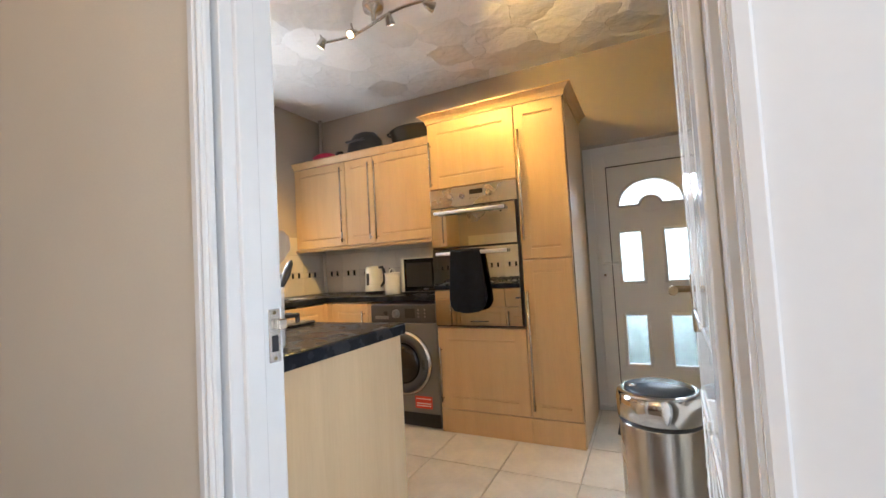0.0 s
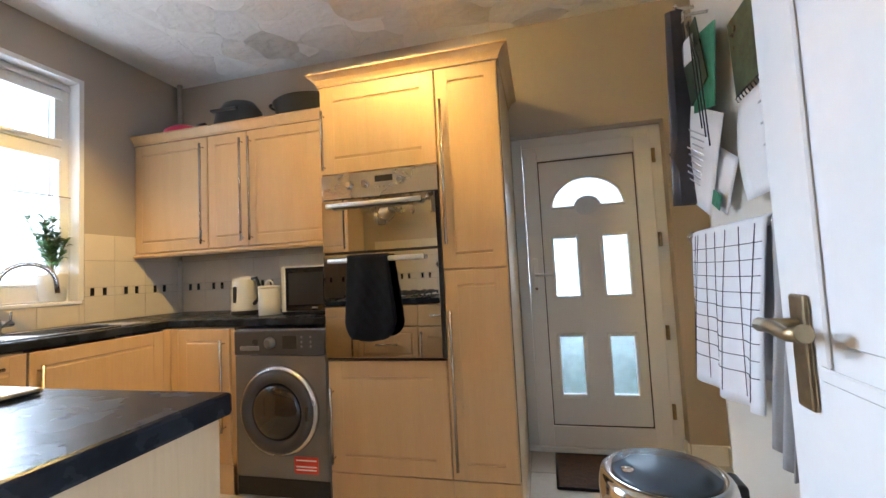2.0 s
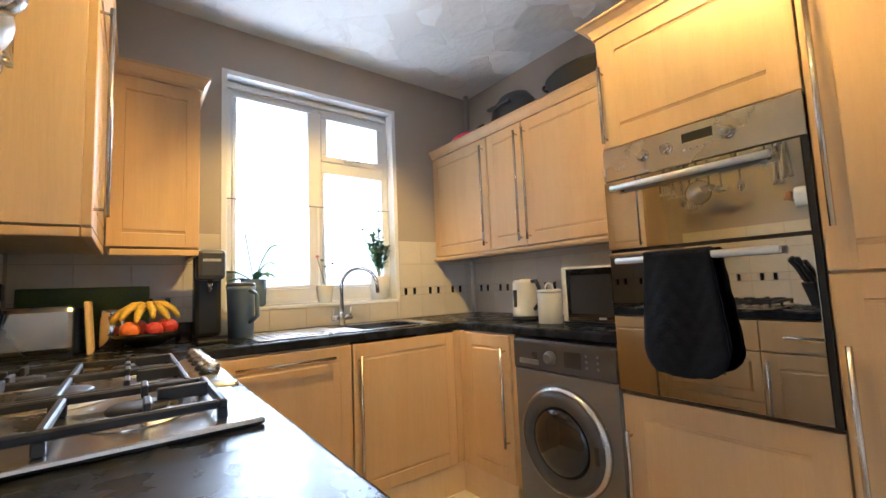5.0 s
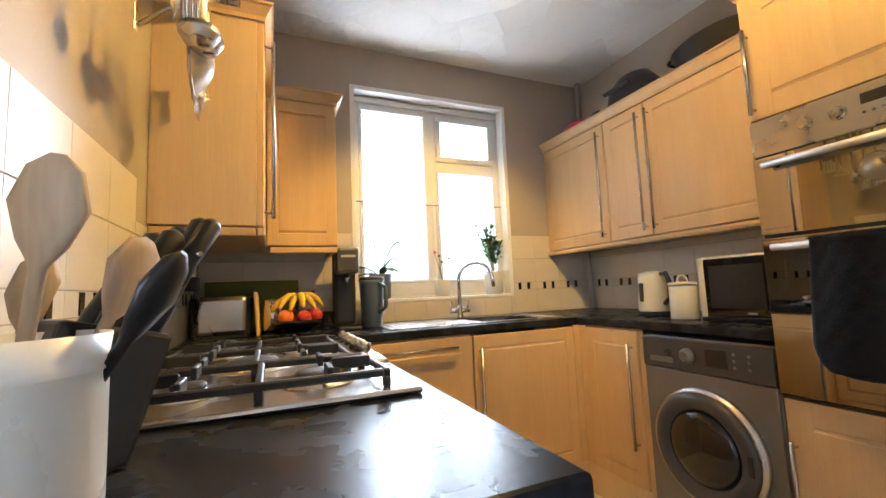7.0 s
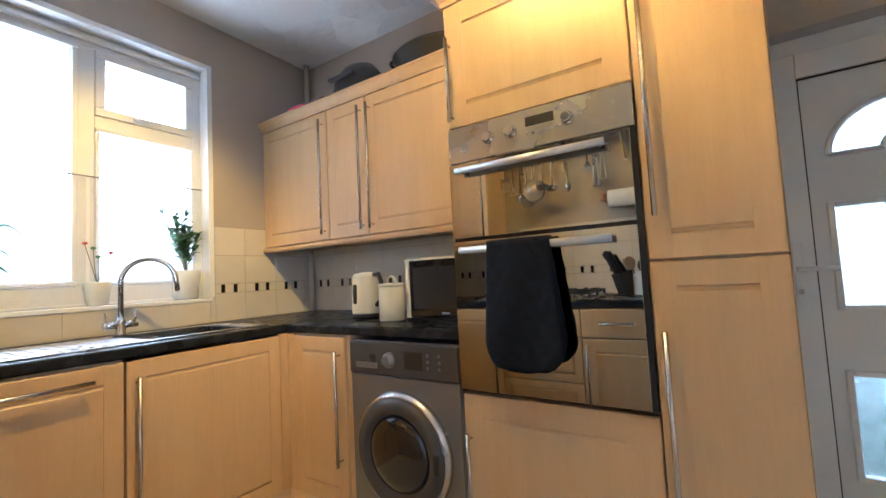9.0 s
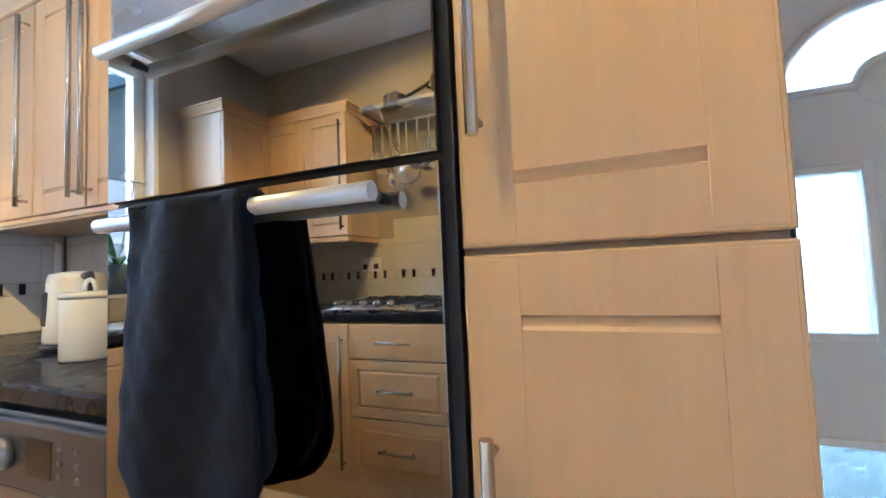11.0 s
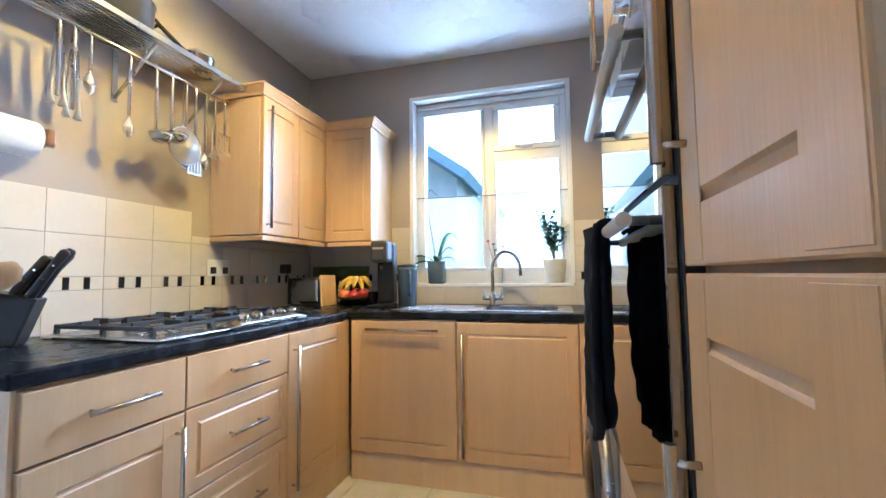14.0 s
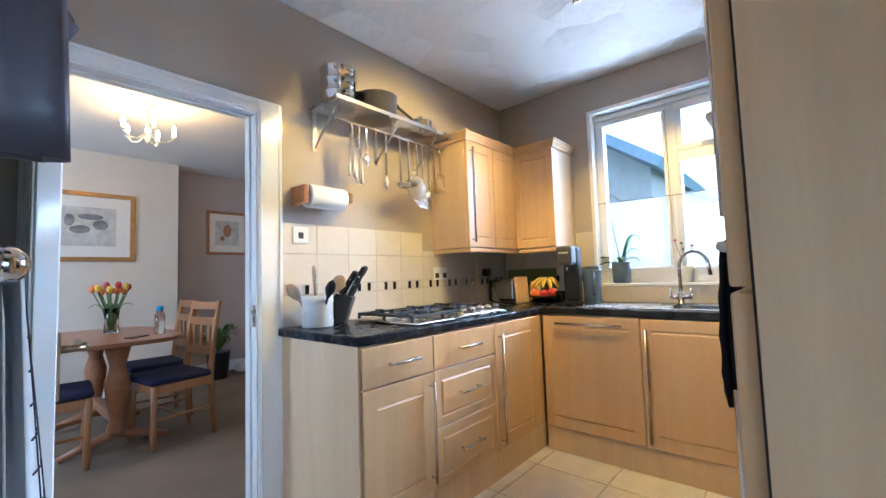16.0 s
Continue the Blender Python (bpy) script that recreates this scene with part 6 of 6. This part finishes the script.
solid("phone", box(B(), -0.075, 0.075, -0.036, 0.036, 0, 0.009, 0.003), BLACK, "dark phone lying on the table", "phone", pose(-0.46, -1.08, 0.749, 0, 0, 40))


def picture(name, label, m, w, h, art, fw, fm):
    p = thing(name, label, "picture", m)
    bm = B()
    for q in ((-w / 2, w / 2, h / 2 - fw, h / 2), (-w / 2, w / 2, -h / 2, -h / 2 + fw), (-w / 2, -w / 2 + fw, -h / 2 + fw, h / 2 - fw), (w / 2 - fw, w / 2, -h / 2 + fw, h / 2 - fw)):
        box(bm, q[0], q[1], 0, 0.024, q[2], q[3], 0.006)
    part("frame", bm, fm, p)
    part("mount", box(B(), -w / 2 + fw, w / 2 - fw, 0.004, 0.010, -h / 2 + fw, h / 2 - fw), MOUNT, p)
    part("artwork", box(B(), -w * 0.29, w * 0.29, 0.0105, 0.012, -h * 0.28, h * 0.28), art, p)
    return p


p = picture("framed_picture", "large gilt framed grey sketch on the chimney breast", pose(-1.19, -2.849, 1.725), 0.78, 0.70, SKETCH2, 0.045, GILT)
p.location.x = -0.425
for x, z, w, h in ((-0.1, 0.02, 0.12, 0.10), (0.06, -0.03, 0.16, 0.08), (-0.02, 0.10, 0.2, 0.06), (0.14, 0.06, 0.08, 0.12)):
    part("sketched_shape", lathe(B(), [(w / 2, 0), (w / 2 * 0.9, 0.0012)], 14, pose(x, 0.0122, z, -90, 0, 0) @ Matrix.Diagonal((1, h / w, 1, 1))), SKETCH, p)
p = picture("framed_picture", "small brown framed shell print on the mushroom wall", pose(-1.85, -3.099, 1.76), 0.50, 0.56, SKETCH2, 0.035, OAK)
for x, z, w, h in ((0.0, 0.03, 0.10, 0.16), (0.06, -0.07, 0.05, 0.06)):
    part("printed_shape", lathe(B(), [(w / 2, 0), (w / 2 * 0.7, 0.0012)], 12, pose(x, 0.0122, z, -90, 0, 0) @ Matrix.Diagonal((1, h / w, 1, 1))), OAK, p)


def chandelier():
    c = thing("chandelier", "cream and gilt chandelier with lit candle bulbs", "chandelier", pose(-0.53, -1.19, 2.5))
    part("ceiling_rose", lathe(B(), [(0.03, -0.03), (0.05, -0.01), (0.052, 0)], 20), CREAMWARE, c)
    part("stem", lathe(B(), [(0.008, -0.30), (0.022, -0.27), (0.010, -0.24), (0.02, -0.2), (0.008, -0.15), (0.008, -0.03)], 14), CREAMWARE, c)
    for k in range(5):
        a = 2 * math.pi * k / 5 + 0.3
        d = Vector((math.cos(a), math.sin(a), 0))
        pts = [d * 0.015 + Vector((0, 0, -0.23)), d * 0.07 + Vector((0, 0, -0.28)), d * 0.13 + Vector((0, 0, -0.28)), d * 0.17 + Vector((0, 0, -0.24))]
        arm = part("arm", tube(B(), pts, 0.006, 8), CREAMWARE, c)
        e = d * 0.17
        part("cup", lathe(B(), [(0.008, -0.24), (0.026, -0.232), (0.012, -0.228), (0.012, -0.20)], 14, pose(e.x, e.y, 0)), CREAMWARE, arm)
        part("candle_bulb", lathe(B(), [(0.008, -0.199), (0.017, -0.18), (0.013, -0.155), (0.003, -0.135)], 12, pose(e.x, e.y, 0)), BULB, arm, "lit candle bulb")


chandelier()
pl = thing("palm_plant", "dark green palm in a black pot on the carpet", "plant", pose(-1.62, -2.75, 0))
part("pot", lathe(B(), [(0.10, 0), (0.13, 0.30), (0.135, 0.31), (0.11, 0.31), (0.02, 0.29)], 24), BLACK, pl)
random.seed(3)
for k in range(34):
    a, L, up = random.uniform(0, 6.28), random.uniform(0.25, 0.42), random.uniform(0.45, 1.0)
    o2 = (math.cos(a), max(-0.6, math.sin(a)), 0)
    part("frond", sheet(B(), leaf_sheet((0, 0, 0.3), o2, up, L, 0.028, 0.35), 8, 2), LEAF, pl)
cab = thing("sideboard", "dark wooden sideboard against the dining room wall", "sideboard", pose(-2.45, -2.85, 0))
part("body", box(B(), -0.2, 0.2, -0.22, 0.22, 0.06, 0.78, 0.006), TABLE_WOOD, cab)
part("top", box(B(), -0.22, 0.22, -0.24, 0.24, 0.7805, 0.81, 0.006), TABLE_WOOD, cab)
for x in (-0.17, 0.17):
    for y in (-0.18, 0.18):
        part("foot", box(B(), x - 0.02, x + 0.02, y - 0.02, y + 0.02, 0, 0.0598, 0.003), TABLE_WOOD, cab)
bm = box(B(), -0.09, 0.09, -0.06, 0.06, 0, 0.11, 0.03)
for v in bm.verts:
    v.co.x += 0.02 * math.sin(40 * v.co.z)
solid("white_bag", bm, PAPER, "crumpled white bag on the carpet by the wall", "bag", pose(-1.98, -2.9, 0))

# assumed dining window, added out of view beside the fill lamp: frame
w = tagged(thing("window_2", "assumed white framed dining room window, out of view", "window", pose(2.02, 0, 0)), kind="structure")
for q in ((-2.1, -2.04, 0.9, 2.15), (-0.56, -0.5, 0.9, 2.15), (-2.04, -0.56, 0.9, 0.96), (-2.04, -0.56, 2.09, 2.15), (-1.33, -1.27, 0.96, 2.09)):
    part("window_frame", box(B(), -0.03, 0.03, q[0], q[1], q[2], q[3], 0.004), UPVC, w)

# ---- outside ----
hs = thing("neighbour_house", "pale rendered house with a gable roof, haze in its pale blue colour", "house", pose(-9.6, -3.6, -0.5))
part("wall", box(B(), -7, 0, -3.7, 3.7, 0, 3.9), BRICK, hs)
bm = B()
for x in (0.0,):
    f = bm.faces.new([bm.verts.new((x - 0.01, -3.7, 3.9)), bm.verts.new((x - 0.01, 3.7, 3.9)), bm.verts.new((x - 0.01, 0, 6.5))])
part("gable", bm, BRICK, hs)
for s in (-1, 1):
    bm = box(B(), -7.2, 0.4, 0, 4.9, -0.12, 0.1)
    bmesh.ops.transform(bm, matrix=pose(0, 0, 6.7, 0, 0, 0) @ Matrix.Diagonal((1, s, 1, 1)) @ pose(0, 0, 0, -35, 0, 0), verts=bm.verts)
    part("roof", bm, ROOF, hs)
for y in (-2.0, 1.6):
    wd = part("window", box(B(), 0.0, 0.05, y - 0.6, y + 0.6, 1.2, 2.5, 0.01), UPVC, hs)
    part("pane", box(B(), 0.05, 0.056, y - 0.5, y + 0.5, 1.3, 2.4), PORT, wd)

bd = box(B(), -75, -74.5, -90, 90, -5, 90)
box(bd, -74, 60, 75, 75.5, -5, 90)
built("backdrop", bd, CLOUD, "bright white overcast sky far outside")

# ---- tiles ----
FT = bpy.data.objects["floor"]
P, G = 0.405, 0.004
shapes = {}


def tile_ob(name, sx, sy, sz, mat, parent, m, bev=0.0015):
    key = (name, round(sx, 3), round(sy, 3), round(sz, 3))
    if key not in shapes:
        bm = B()
        r = bmesh.ops.create_cube(bm, size=1)["verts"]
        for v in r:
            top = v.co.z > 0
            v.co = Vector((v.co.x * (sx - (2 * bev if top else 0)), v.co.y * (sy - (2 * bev if top else 0)), (v.co.z + 0.5) * sz))
        shapes[key] = mesh(name, bm, mat)
    ob = new(name, shapes[key])
    ob.parent = parent
    ob.matrix_basis = m
    return ob


for i in range(-5, 4):
    for j in range(-4, 3):
        x0, x1 = max(XW, -0.66 + i * P), min(0.76, -0.66 + (i + 1) * P)
        y0, y1 = max(0.55, 2.09 + j * P), min(3.15, 2.09 + (j + 1) * P)
        if x1 - x0 > 0.03 and y1 - y0 > 0.03 and not (x0 > 0.37 and y1 < 2.0):
            tile_ob("floor_tile", x1 - x0 - G, y1 - y0 - G, 0.006, TILE_F, FT, pose((x0 + x1) / 2, (y0 + y1) / 2, -0.006 + 0.0004 * ((i * 7 + j * 3) % 3)))


def tiled(wall, m, length, skip, back):
    """Rows of wall tiles with a band of small black mosaics; m puts x along the wall, y up and z out of it."""
    w = bpy.data.objects[wall]
    rows = ((0.888, 1.038, False), (1.040, 1.089, True), (1.091, 1.247, False), (1.249, 1.404, False))
    for z0, z1, band in rows:
        a, k = 0.0, 0
        while a < length - 0.02:
            b = min(length, a + 0.2)
            seg = skip(a, b, z0, z1)
            for s0, s1, t0, t1 in seg:
                if s1 - s0 > 0.01:
                    tile_ob("wall_tile", s1 - s0 - 0.001, t1 - t0 - 0.001, 0.003, TILE_W, w, m @ pose((s0 + s1) / 2, (t0 + t1) / 2, 0.0005), 0.0006)
                    if band:
                        for q in (0.055, 0.125):
                            if a + q > s0 and a + q + 0.03 < s1:
                                tile_ob("mosaic", 0.022, 0.046, 0.003, MOSAIC, w, m @ pose(a + q + 0.015, (t0 + t1) / 2, 0.0034), 0.001)
            a = b


full = lambda a, b, z0, z1: [(a, b, z0, z1)]


def under(limit0, limit1, zmax):
    """Leave out what lies behind the wall cabinets between two stretches."""
    return lambda a, b, z0, z1: [(a, b, z0, min(z1, zmax) if (a + b) / 2 > limit0 and (a + b) / 2 < limit1 else z1)] if not (z0 > zmax - 0.02 and limit0 < (a + b) / 2 < limit1) else []


def round_window(a, b, z0, z1):
    """Cut the tiles at the window's sides and under its sill."""
    y0, y1 = 0.612 + a, 0.612 + b
    lo, hi = WY0 - 0.014, WY1 + 0.014
    if y1 <= lo or y0 >= hi:
        return [(a, b, z0, z1)]
    got = []
    if y0 < lo:
        got.append((a, lo - 0.612, z0, z1))
    if y1 > hi:
        got.append((hi - 0.612, b, z0, z1))
    if z0 < WZ0 - 0.03:
        got.append((max(a, lo - 0.612), min(b, hi - 0.612), z0, WZ0 - 0.004))
    return got


tiled("wall_south", pose(-0.666, YS, 0, 90, 0, 180), 2.018, under(1.06, 3, 1.285), None)
tiled("wall_west", pose(XW, 0.612, 0, 90, 0, 90), 2.478, round_window, None)
tiled("wall_north", pose(XW + 0.009, YN, 0, 90, 0, 0), 1.50, under(-1, 3, 1.285), None)
